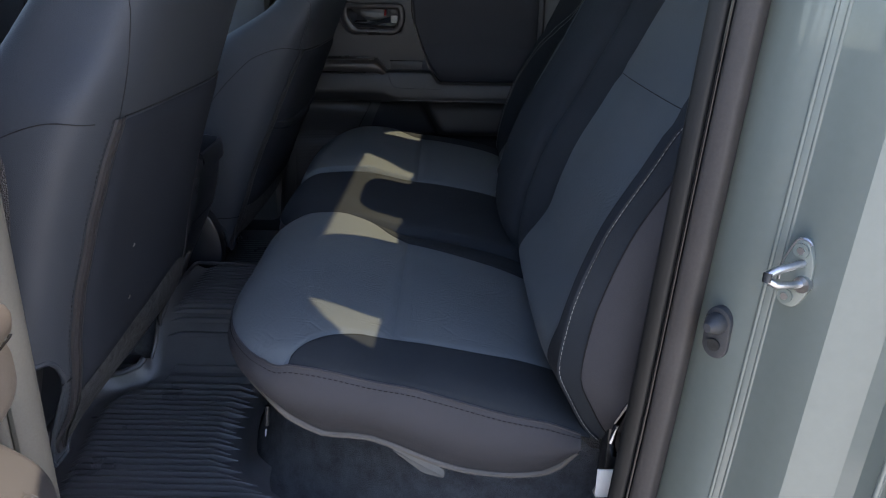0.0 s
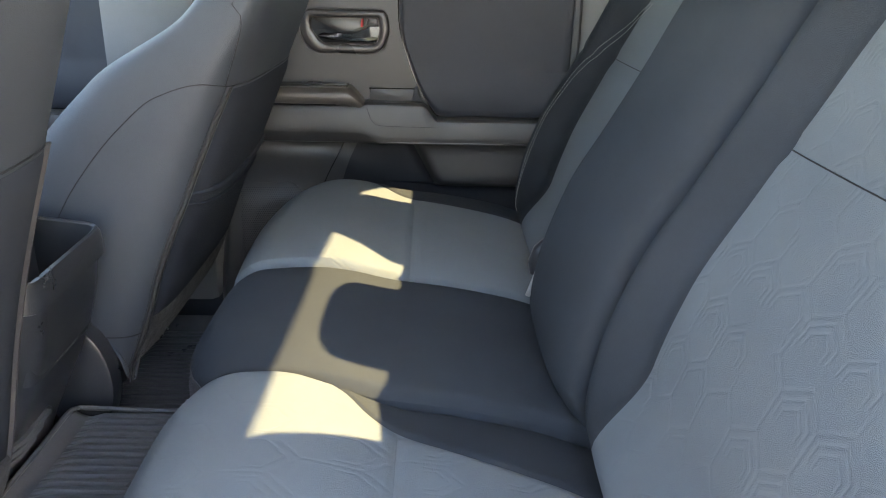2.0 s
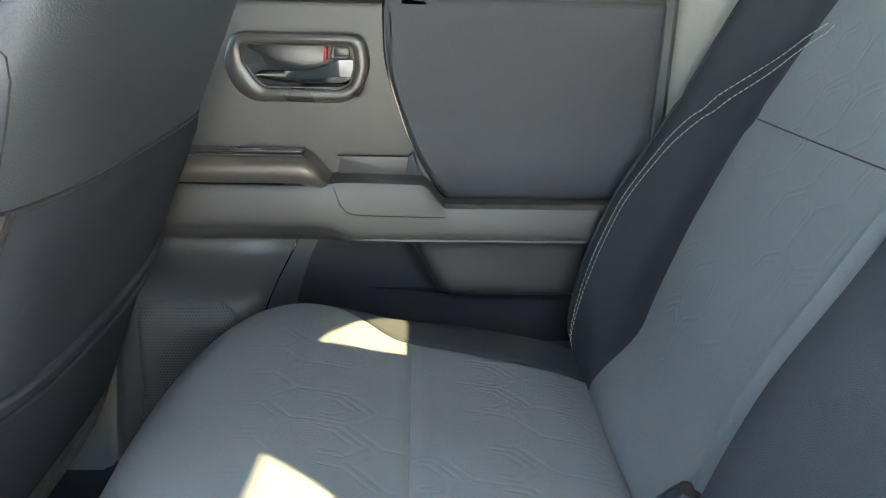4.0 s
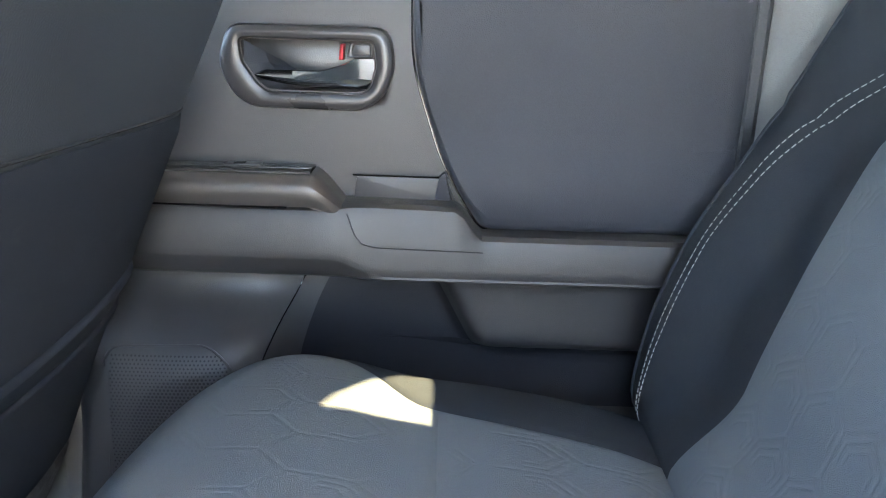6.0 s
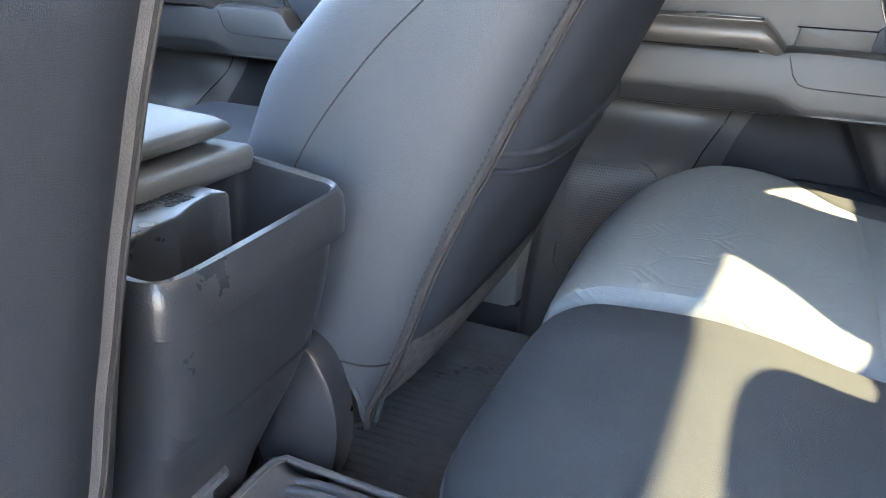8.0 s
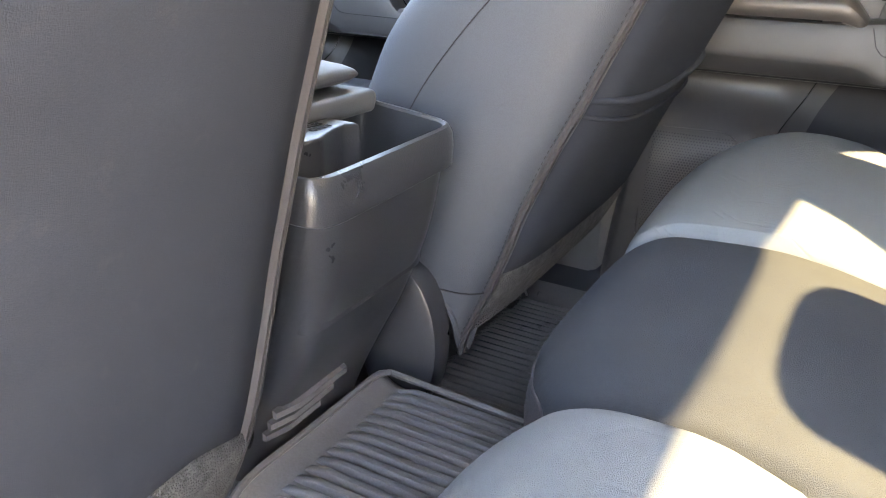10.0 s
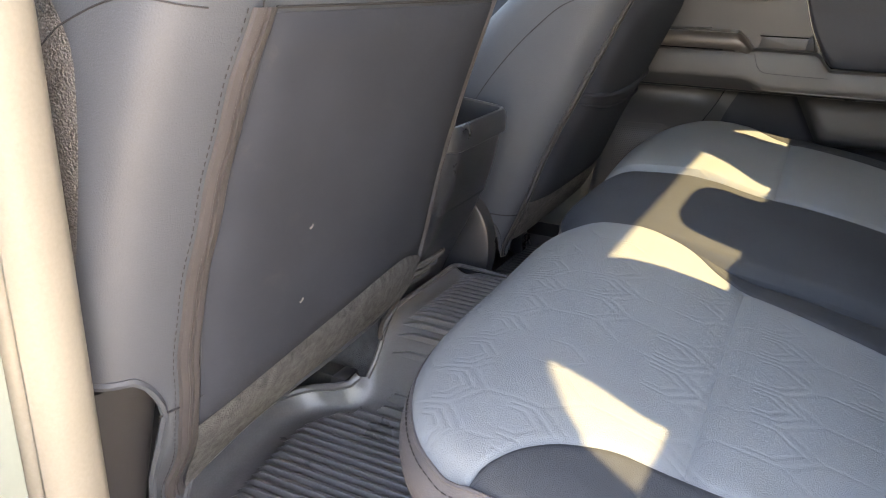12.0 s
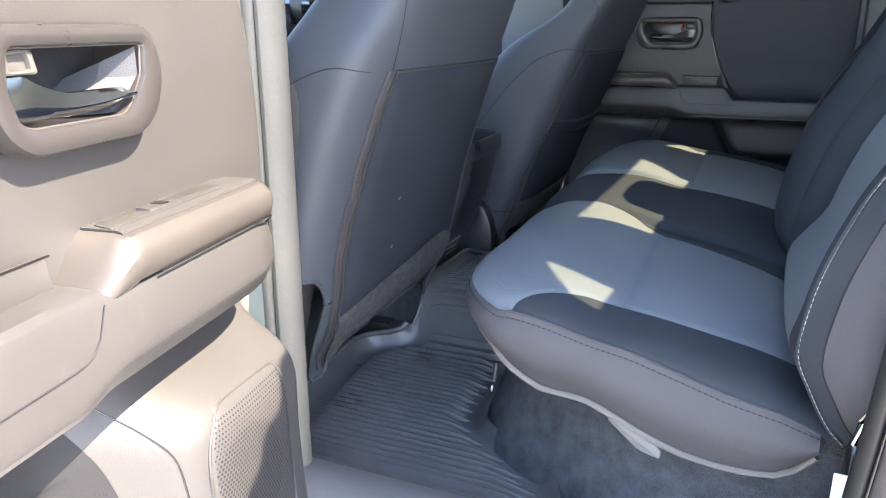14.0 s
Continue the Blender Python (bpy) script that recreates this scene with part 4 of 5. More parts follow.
def build_front_seat(which, fs, label, panel_lo, panel_hi, zip_sides, pocket, inner, hem, hem_seams, rails):
    seat = thing(which, label, "car seat", (-0.75, fs.yc, 0.66))
    ang = [2 * math.pi * k / 144 - math.pi for k in range(144)]
    foot = curve(*hem)

    def height(a, t):
        zb = foot(math.degrees(a))
        return zb + (1.56 - zb) * t
    rings = [[fs.at(a, height(a, t)) for a in ang] for t in np.linspace(0, 1, 60)]
    V, F = loft(rings, caps=False)
    F.append(tuple(59 * 144 + i for i in range(144)))
    part("backrest_cover", (V, F), vinyl_seat, seat, "charcoal fitted seat cover on the backrest")
    hem_line = [fs.at(a, foot(math.degrees(a)) + 0.003) for a in ang if abs(math.degrees(a)) < 120]
    part("cover_hem", tube(hem_line, 0.0035, 6), vinyl_seat, seat)
    strip_top = curve([0, 0.5, 0.85, 1.0], [0.872, 0.903, 0.920, 0.905]) if inner else (lambda t: 0.888)
    strip_foot = curve([0, 0.5, 1.0], [0.786, 0.828, 0.845]) if inner else (lambda t: 0.812 + 0.014 * t)
    # rear panel between the zips
    ys0, ys1 = panel_lo, panel_hi
    rows = []
    for i in range(41):
        row = []
        for j in range(31):
            t = j / 30
            zb = strip_top(t) - 0.002
            z = zb + (1.222 - zb) * i / 40
            y = ys0(z) + (ys1(z) - ys0(z)) * t
            edge = min(1, min(i, 40 - i) / 2, min(j, 30 - j) / 2)
            row.append(fs.on_rear(y, z, 0.001 + 0.004 * edge))
        rows.append(row)
    part("back_panel", grid(rows), cloth_panel, seat, "dark woven back panel")
    # carpeted strip below it
    rows = []
    for i in range(9):
        row = []
        for j in range(31):
            t = j / 30
            zt, zb = strip_top(t), strip_foot(t)
            z = zt + (zb - zt) * i / 8
            y = ys0(z) + (ys1(z) - ys0(z)) * t
            row.append(fs.on_rear(y, z, 0.006 if 0 < i < 8 else 0.002))
        rows.append(row)
    part("felt_strip", grid(rows), fuzzy, seat, "fuzzy grey felt strip")
    # zip tapes with stitching along the panel's sides
    for lo, sgn, wide in zip_sides:
        zz = np.linspace(0.785, 1.226, 42)
        wave = lambda z: 0.0015 * math.sin(31 * z) + 0.001 * math.sin(83 * z + 1)
        tape = grid([[fs.on_rear(lo(z) + sgn * d * wide + wave(z) * wide, z, l) for d, l in ((0.0, 0.001), (0.002, 0.0045), (0.008, 0.005), (0.0095, 0.002), (0.012, 0.002), (0.0135, 0.005), (0.021, 0.0045), (0.024, 0.0008))] for z in zz])
        part("zip_tape", tape, zip_brown, seat, "dark zip tape of the cover")
        part("stitching", stitches([fs.on_rear(lo(z) + sgn * 0.028 * wide + wave(z) * wide, z, 0.0008) for z in zz], 0.0036, 0.0030, 0.00045), thread_dark, seat)
    # cross seam over the panel, and the curved seams of the sides
    part("cross_seam", tube([fs.on_rear(ys0(1.226) + (ys1(1.226) - ys0(1.226)) * j / 24, 1.226, 0.0005) for j in range(25)], 0.0011, 5), thread_dark, seat)
    for s in (-1, 1):
        path = []
        r0 = fs.rear(1.22)
        arc = curve([0.0, 0.03, 0.09, 0.14, 0.19, 0.235, 0.27], [1.226, 1.232, 1.215, 1.175, 1.12, 1.055, 0.97])
        for t in np.linspace(0.0, 0.27, 40):
            z = arc(t)
            path.append(fs.on_side(r0 - 0.012 - t, z, s, 0.0004))
        part("side_seam", tube(path, 0.0007, 5), thread_dark, seat)
        path = [fs.on_rear((ys0(1.226) if s < 0 else ys1(1.226)) + s * (0.012 + 0.012 * math.sin(3 * t)), 1.226 + 0.30 * t, 0.0004) for t in np.linspace(0, 1, 24)]
        part("upper_seam", tube(path, 0.0007, 5), thread_dark, seat)
    if pocket:
        for k, (z0, r) in enumerate(((1.078, 0.0045), (1.062, 0.0028))):
            path = []
            for j in range(25):
                t = j / 24
                y = ys0(z0) + (ys1(z0) - ys0(z0)) * t
                path.append(fs.on_rear(y, z0 - 0.020 * math.sin(math.pi * t) + (0.010 - 0.022 * k) * t, 0.0065 - 1.8 * r * (1 - min(1, 9 * t, 9 * (1 - t)))))
            part("pocket_edge", tube(path, r, 10), cloth_panel, seat, "gathered edge of the seat-back pocket")
    # lower skirt, cushion and base
    for s_, w0 in hem_seams:
        part("hem_seam", tube([fs.at(math.radians(q), w0, 0.0010) for q in np.linspace(*s_, 20)], 0.0010, 5), thread_dark, seat)
    y0, y1 = fs.yc - 0.245, fs.yc + 0.245
    part("seat_cushion", box(-1.02, -0.56, y0, y1, 0.84, 0.985, 0.05, 4), vinyl_seat, seat, "charcoal covered front cushion")
    part("base_frame", box(-1.0, -0.60, y0 + 0.03, y1 - 0.03, 0.70, 0.845, 0.02), plastic_dark, seat, "black seat base")
    for y, xe in rails:
        rail = part("rail", box(-1.02, xe - 0.03, y - 0.018, y + 0.018, 0.655, 0.70, 0.004), dark_steel, seat, "oily steel seat rail")
        part("rail_end", box(xe - 0.035, xe - 0.008, y - 0.020, y + 0.020, 0.652, 0.700, 0.006), plastic_dark, rail)
        part("rail_spring", tube([(xe - 0.03 + 0.003 * k, y + 0.010 * math.cos(1.9 * k), 0.688 + 0.010 * math.sin(1.9 * k)) for k in range(12)], 0.0022, 6), steel, rail, "bent steel spring")
        part("foil_scrap", tube([(xe - 0.012, y - 0.012, 0.688), (xe - 0.004, y - 0.004, 0.697), (xe + 0.002, y + 0.004, 0.690), (xe - 0.003, y + 0.012, 0.680), (xe + 0.001, y + 0.016, 0.668)], 0.0022, 5), steel, rail, "torn foil scrap")
    return seat


def side_cover(seat, y, s, x0, x1, z0, z1, label):
    """The rounded plastic hinge cover low on a seat's side."""
    o = [Vector((x0 + (x1 - x0) * (0.5 + 0.5 * math.cos(a)) , z0 + (z1 - z0) * (0.5 + 0.5 * math.sin(a)))) for a in [2 * math.pi * k / 28 for k in range(28)]]
    return part("hinge_cover", plate(o, -0.02, 0.010, lambda u, w, z: Vector((u, y + s * w, z)), 0.006), plastic_dark, seat, label)


def build_front_seats():
    zs = [0.80, 0.88, 1.0, 1.1, 1.23, 1.32, 1.45, 1.56]
    driver = FrontSeat(0.990, zs, [-0.488, -0.448, -0.422, -0.393, -0.346, -0.308, -0.255, -0.23], [0.08, 0.145, 0.185, 0.195, 0.18, 0.16, 0.12, 0.07],
                       [0.245, 0.288, 0.302, 0.298, 0.284, 0.260, 0.21, 0.15], 0.0, curve([0.80, 0.86, 0.92, 1.0, 1.23, 1.32, 1.45], [1.0, 0.90, 0.82, 0.80, 0.80, 0.71, 0.68]))
    lo = curve([0.76, 0.82, 0.90, 1.0, 1.226, 1.3], [0.850, 0.845, 0.834, 0.832, 0.845, 0.85])
    hi = curve([0.8, 1.0, 1.226, 1.3], [1.205, 1.245, 1.240, 1.225])
    d = build_front_seat("driver_seat", driver, "charcoal covered driver seat with zipped back panel", lo, hi, ((lo, -1, 0.9), (hi, 1, 0.45)), False, 1,
                         ([-180, -112, -78, -55, -48, -42, -37, -34, -31, -20, -17, 0, 40, 55, 58, 70, 84, 110, 180], [0.92, 0.94, 0.945, 0.945, 0.938, 0.922, 0.895, 0.800, 0.768, 0.770, 0.792, 0.818, 0.842, 0.850, 0.775, 0.775, 0.84, 0.90, 0.92]),
                         (((-40, -20), 0.905), ((58, 80), 0.872)), ((0.872, -0.560), (1.232, -0.545)))
    shield = rounded([(-0.66, 0.82), (-0.645, 0.752), (-0.56, 0.742), (-0.522, 0.748), (-0.513, 0.775), (-0.516, 0.835), (-0.58, 0.84)], [0.01, 0.02, 0.03, 0.02, 0.02, 0.01, 0.01], 5)
    part("side_shield", extrude_z([(p.x, p.y) for p in shield], [0.685, 0.70, 0.80, 0.90, 0.93], lambda z: (0.25 * (z - 0.80), 0.0), closed=True), plastic_door, d, "grey plastic side shield")
    for y_, z_ in ((0.953, 1.030), (0.957, 0.951)):
        q = driver.on_rear(y_, z_, 0.0058)
        part("lint_speck", tube([q + Vector((0.0, -0.0025, -0.001)), q + Vector((0.001, 0.0, 0.0008)), q + Vector((0.0, 0.0025, 0.0020))], 0.0009, 6), piping_mat, d, "pale lint speck")
    knit_from = curve([0.94, 1.0, 1.10, 1.19, 1.24], [0.055, 0.052, 0.060, 0.085, 0.13])
    knit = [[driver.on_side(driver.rear(z) - knit_from(z) - 0.010 * k, z, -1, 0.0006) for k in range(13)] for z in np.linspace(0.945, 1.24, 24)]
    part("side_knit", grid(knit), knit_cloth, d, "black pebbled cloth side of the cover")
    passenger = FrontSeat(1.800, zs, [-0.462, -0.420, -0.370, -0.326, -0.272, -0.235, -0.18, -0.15], [0.06, 0.17, 0.272, 0.275, 0.215, 0.115, 0.078, 0.06],
                          [0.225, 0.235, 0.242, 0.242, 0.240, 0.225, 0.185, 0.13], 0.0)
    lo2 = curve([0.8, 1.0, 1.226, 1.3], [1.592, 1.592, 1.598, 1.60])
    hi2 = curve([0.8, 1.0, 1.226, 1.3], [2.00, 2.01, 2.01, 2.0])
    p = build_front_seat("passenger_seat", passenger, "charcoal covered front passenger seat with back pocket", lo2, hi2, ((lo2, -1, 0.40),), True, 0,
                         ([-180, -115, -90, -72, -60, -54, -52, 0, 60, 90, 180], [0.90, 0.89, 0.85, 0.80, 0.783, 0.785, 0.818, 0.826, 0.834, 0.84, 0.90]), (((-110, -55), 0.866),), ((1.63, -0.56), (1.97, -0.56)))
    side_cover(p, 1.545, -1, -0.575, -0.475, 0.715, 0.895, "black plastic hinge cover")


# ---------------------------------------------------------------- centre console
def build_console():
    con = thing("centre_console", "black plastic centre console with an open rear bin", "console", (-0.62, 1.40, 0.76))
    ang = [2 * math.pi * k / 64 for k in range(64)]

    def ring(x0, x1, y0, y1, z, p=0.22, dz=0.0, k=-0.04):
        out = []
        for a in ang:
            c, s = math.cos(a), math.sin(a)
            x = (x0 + x1)/2 + (x1 - x0)/2 * math.copysign(abs(c) ** p, c)
            y = (y0 + y1)/2 + (y1 - y0)/2 * math.copysign(abs(s) ** p, s)
            x += k * (y - 1.41) * max(0, (x + 0.62) / 0.20)
            out.append(Vector((x, y, z + dz * (x - x1))))
        return out
    back, width = curve([0.74, 0.80, 0.85, 0.90, 0.98, 1.03], [-0.547, -0.525, -0.502, -0.477, -0.449, -0.4410]), curve([0.74, 0.90, 1.03], [0.086, 0.096, 0.1045])
    part("body", loft([ring(-1.15, back(z), 1.4065 - width(z), 1.4065 + width(z), z, 0.20, -0.11 * max(0.0, min(1.0, (z - 0.90) / 0.12))) for z in np.linspace(0.74, 1.030, 22)], caps=False), plastic_dark, con, "black grained console side")
    rim = [ring(-0.70, x1, 1.302 - o, 1.511 + o, z, 0.20, -0.11) for x1, o, z in ((-0.440, -0.001, 1.024), (-0.4365, 0.0030, 1.0265), (-0.4360, 0.0035, 1.041), (-0.4372, 0.0030, 1.0535), (-0.4405, 0.0010, 1.0595))]
    rim += [ring(-0.545, x1, 1.302 + o, 1.511 - o, z, 0.19, dz) for x1, o, z, dz in ((-0.4445, 0.004, 1.0605, -0.11), (-0.4470, 0.0065, 1.0585, -0.11), (-0.4480, 0.008, 1.050, -0.05), (-0.464, 0.018, 0.93, 0.0))]
    part("bin_rim", loft(rim, caps=False), plastic_dark, con, "black grained rim of the rear bin")
    part("bin_floor", box(-0.60, -0.485, 1.318, 1.484, 0.915, 0.93, 0.002), plastic_dark, con)
    for k_ in range(3):
        zf = 0.845 - 0.0135 * k_
        lean = lambda y: back(zf) - 0.04 * (y - 1.41) * max(0, (back(zf) + 0.62) / 0.20)
        ends = ((1.322, 0.0), (1.345, 0.004), (1.38, 0.004), (1.412 - 0.012 * k_, 0.004), (1.416 - 0.012 * k_, 0.0))
        part("foot_slat", loft([[Vector((lean(y) + dx, y, zf + dz)) for dx, dz in ((-0.004, -0.0035), (1.6 * h, -0.0030), (1.6 * h, 0.0025), (-0.004, 0.0045))] for y, h in ends]), mat_rubber, con, "ribbed slat on the foot of the console")
    # block in the bin with a hollow side, lettered on its top
    block = [Vector((-0.552, 1.316)), Vector((-0.492, 1.316)), Vector((-0.491, 1.376))] + [Vector((-0.491 - 0.012 * math.sin(0.25 * k), 1.378 + 0.008 * k)) for k in range(7)] + [Vector((-0.496, 1.434)), Vector((-0.500, 1.437)), Vector((-0.552, 1.439))]
    part("bin_divider", plate(block, 0.93, 1.067, lambda u, w, z: Vector((u, z, w)), 0.003), plastic_dark, con, "inner block of the bin", smooth=50)
    for k, (word, y) in enumerate((("CAPPED", 1.379), ("BOTTLES", 1.376), ("ONLY", 1.390))):
        font = bpy.data.curves.new("bin_lettering", "FONT")
        font.body, font.size, font.extrude = word, 0.0098, 0.0003
        font.materials.append(mark_grey)
        word_ob = new("bin_lettering", font)
        word_ob.parent = con
        word_ob.matrix_parent_inverse = con.matrix_basis.inverted()
        word_ob.matrix_basis = Matrix.Translation((-0.527 + 0.0095 * k, y, 1.0674)) @ Matrix.Rotation(radians(90), 4, "Z")
        tagged(word_ob, "dark moulded lettering")
    part("cross_ridge", box(-0.585, -0.528, 1.299, 1.511, 1.060, 1.081, 0.007, 3), skylit_vinyl, con, "rounded ridge behind the lid")
    lid = []
    for x, hz, q in ((-0.95, 0.010, 0.004), (-0.93, 0.016, 0.0), (-0.80, 0.018, 0.0), (-0.66, 0.016, 0.0), (-0.59, 0.0125, 0.0), (-0.560, 0.0100, 0.0), (-0.549, 0.0070, 0.001), (-0.544, 0.003, 0.004)):
        lid.append([Vector((x, 1.402 + (0.103 - q) * math.copysign(abs(math.cos(a)) ** 0.3, math.cos(a)), 1.0935 + hz * math.copysign(abs(math.sin(a)) ** 0.6, math.sin(a)))) for a in ang])
    part("armrest_lid", loft(lid), skylit_vinyl, con, "padded armrest lid", smooth=60)
    part("lid_side", box(-0.95, -0.587, 1.306, 1.500, 1.0, 1.090, 0.006), plastic_dark, con)


# ---------------------------------------------------------------- doors
def build_door(name, label, put, m=None, locked=True):
    """A rear-door inner trim in door coordinates: u from the hinge edge back, w into the cab, z up."""
    door = thing(name, label, "car door", kind="structure", m=m)
    mk = lambda n, g, mat_, parent=door, lab="", smooth=38: part(n, g, mat_, parent, lab, smooth, local=True)
    # core shell: outer skin and inner board
    core = rounded([(0.085, 0.66), (0.12, 0.60), (0.70, 0.60), (0.80, 0.75), (0.805, 1.36), (0.15, 1.36)], 0.03)
    mk("skin", plate(core, -0.165, -0.108, put, 0.012), paint, door, "sage green painted door skin")
    mk("window_frame", frame_plate(rounded([(0.132, 1.33), (0.805, 1.33), (0.80, 1.80), (0.17, 1.80)], 0.03), rounded([(0.19, 1.38), (0.75, 1.38), (0.74, 1.75), (0.22, 1.75)], 0.02), -0.09, -0.03, put, 0.006), paint)
    hinge_edge = curve([0.60, 0.76, 0.88, 0.97, 1.05, 1.20, 1.30, 1.36], [0.060, 0.075, 0.086, 0.072, 0.056, 0.058, 0.066, 0.080])
    # board: relief over u and z as one moulded sheet
    def relief(u, z):
        w = -0.028
        w += 0.040 * (1 / (1 + math.exp(-(z - 1.045) / 0.008)))
        if z > 1.05:
            w += 0.006 * math.sin(math.pi * min(1, (z - 1.05) / 0.30))
        # speaker shoulder, low and towards the hinge
        q = 1 / (1 + math.exp((u - 0.315) / 0.022))
        h = 1 / (1 + math.exp((z - 0.975) / 0.014))
        w += 0.085 * q * h
        low = 1 / (1 + math.exp((z - 0.86) / 0.02))
        w += 0.030 * low * (1 - q)
        if z < 1.04:                 # a deep recess, with a raised panel towards the rear
            edge = 0.483 + 0.54 * (1.026 - z)
            k = 1 / (1 + math.exp(-(u - edge) / 0.006)) / (1 + math.exp(-(z - 0.937) / 0.005))
            w += (1 - q) * (1 - low) * (-0.030 + 0.046 * k)
        # sunk behind the handle
        w -= 0.030 / ((1 + math.exp((abs(u - 0.348) - 0.0700) / 0.0022)) * (1 + math.exp((abs(z - 1.2605) - 0.0300) / 0.0022)))
        e = min(u - hinge_edge(z), 0.80 - u, z - 0.62, 1.35 - z)
        w -= 0.02 * max(0, 1 - e / 0.02) ** 2
        return w
    us, zz = np.linspace(0, 1, 200), np.linspace(0.62, 1.35, 200)
    mk("inner_board", grid([[put(hinge_edge(z) + (0.80 - hinge_edge(z)) * s, -0.018 + relief(hinge_edge(z) + (0.80 - hinge_edge(z)) * s, z), z) for s in us] for z in zz]), plastic_door, door, "dark grained moulded door board")
    mk("window_ledge", plate(rounded([(0.083, 1.335), (0.80, 1.335), (0.80, 1.375), (0.095, 1.375)], 0.01), -0.10, 0.004, put, 0.01), plastic_door)
    # padded upper panel behind the handle
    pad = rounded([(0.452, 1.345), (0.453, 1.265), (0.484, 1.172), (0.508, 1.128), (0.528, 1.0985), (0.545, 1.0955), (0.790, 1.0955), (0.795, 1.345)], [0.004, 0.03, 0.02, 0.01, 0.008, 0.01, 0.008, 0.01], 4)
    def bulge(u, w, z):
        k = w / 0.03
        t = max(0, min(1, (z - 1.0955) / 0.10))
        return put(u, -0.01 + k * (0.016 + 0.012 * math.sin(math.pi * t) * (1 - 0.3 * t)), z)
    rings = [(pad, 0.0), (pad, 0.6), (inset(pad, 0.003), 0.85), (inset(pad, 0.008), 0.98), (inset(pad, 0.02), 1.0), (inset(pad, 0.035), 1.0), (inset(pad, 0.05), 1.0)]
    V, F = loft([[bulge(p.x, 0.03 * k, p.y) for p in o] for o, k in rings], caps=False)
    mk("pad", (V, F), soft_panel, door, "dark soft padded upper panel")
    # middle of the pad, filled row by row
    rows = []
    for z in np.linspace(1.11, 1.335, 30):
        a = curve([1.10, 1.13, 1.172, 1.265, 1.345], [0.546, 0.516, 0.492, 0.462, 0.460])(z)
        rows.append([bulge(a + (0.786 - a) * j / 24, 0.0305, z) for j in range(25)])
    mk("pad_face", grid(rows), soft_panel, door)
    # groove line round the pad
    mk("pad_groove", tube([put(p.x, 0.0005, p.y) for p in inset(pad, -0.002)], 0.0011, 6, True), plastic_gloss)
    # armrest: body, ledge, silver bezel and switch
    rows = []
    for u in np.linspace(0.102, 0.79, 72):
        s = curve([0.102, 0.125, 0.18, 0.36, 0.42, 0.79], [0.35, 0.75, 1.0, 1.0, 0.88, 0.84])(u)
        top = curve([0.102, 0.135, 0.18, 0.37, 0.395, 0.50, 0.53, 0.79], [1.082, 1.115, 1.1242, 1.1242, 1.128, 1.126, 1.096, 1.096])(u)
        cz = curve([0.125, 0.37, 0.425, 0.79], [1.068, 1.067, 1.050, 1.050])(u)
        cw = curve([0.125, 0.37, 0.425, 0.79], [0.028, 0.028, 0.043, 0.043])(u)
        prof = [(-0.03, top), (0.012, top), (0.034, top - 0.001), (0.041, top - 0.005), (0.0445, top - 0.013), (0.0450, cz + 0.010), (0.0450, cz + 0.003), (0.0435, cz), (cw + 0.001, 1.0475), (cw - 0.004, 1.0450), (0.0, 1.045), (-0.03, 1.046)]
        rows.append([put(u, w * s, z) for w, z in prof])
    mk("armrest", grid(rows), plastic_door, door, "dark grained armrest", 30)
    # dark cord standing in for the shade below the armrest
    mk("armrest_shade_cord", tube([put(u, -0.012, 1.042) for u in np.linspace(0.14, 0.79, 20)], 0.006, 6), plastic_dark)
    mk("armrest_seam", tube([put(u, 0.0455 * curve([0.125, 0.36, 0.42, 0.79], [1.0, 1.0, 0.88, 0.84])(u), curve([0.390, 0.396, 0.405, 0.42, 0.53], [1.118, 1.098, 1.086, 1.082, 1.080])(u)) for u in np.linspace(0.390, 0.53, 20)], 0.0006, 5), shade_joint_black)
    # silver bezel over the front of the armrest
    def capped(sec, u0, u1):
        rows = []
        for u in np.linspace(u0, u1, 48):
            k = curve([0.128, 0.138, 0.155, 0.350, 0.370, 0.388], [0.55, 0.85, 1, 1, 0.93, 0.70])(u)
            dz = curve([0.128, 0.155, 0.352, 0.356, 0.388], [-0.016, 0.0, 0.0, -0.0015, -0.034])(u)
            rows.append([put(u, w * k if w > 0 else w, z + dz * (z - 1.105) / 0.05) for w, z in sec])
        return loft(rows)
    bez = mk("armrest_bezel", capped([(0.030, 1.1560), (0.0405, 1.1550), (0.0465, 1.1505), (0.0500, 1.1445), (0.0503, 1.1370), (0.0480, 1.1275), (0.0450, 1.1235), (0.024, 1.1240)], 0.128, 0.388), silver_trim, door, "satin silver armrest bezel", 30)
    mk("bezel_end", capped([(-0.018, 1.1585), (0.029, 1.1580), (0.0400, 1.1560), (0.0445, 1.1515), (0.0445, 1.122), (-0.018, 1.122)], 0.3535, 0.3885), silver_trim, bez, "", 30)
    mk("top_panel", capped([(-0.02, 1.1600), (0.030, 1.1590), (0.0345, 1.1570), (0.0345, 1.120), (-0.02, 1.120)], 0.136, 0.352), armrest_top, bez, "smooth dark top of the armrest front", 30)
    mk("switch_panel", plate(rounded([(0.20, 0.004), (0.345, 0.004), (0.352, 0.026), (0.195, 0.026)], 0.004), 0, 0.0012, lambda u, w, z: put(u, z, 1.1592 + w), 0.0006), armrest_top, bez, "dark switch panel")
    sw = mk("window_switch", plate(rounded([(0.262, 0.006), (0.298, 0.006), (0.300, 0.022), (0.260, 0.022)], 0.003), 0, 0.0022, lambda u, w, z: put(u, z, 1.160 + w * (0.5 + (u - 0.26) * 15) ), 0.001), plastic_door, bez, "window switch")
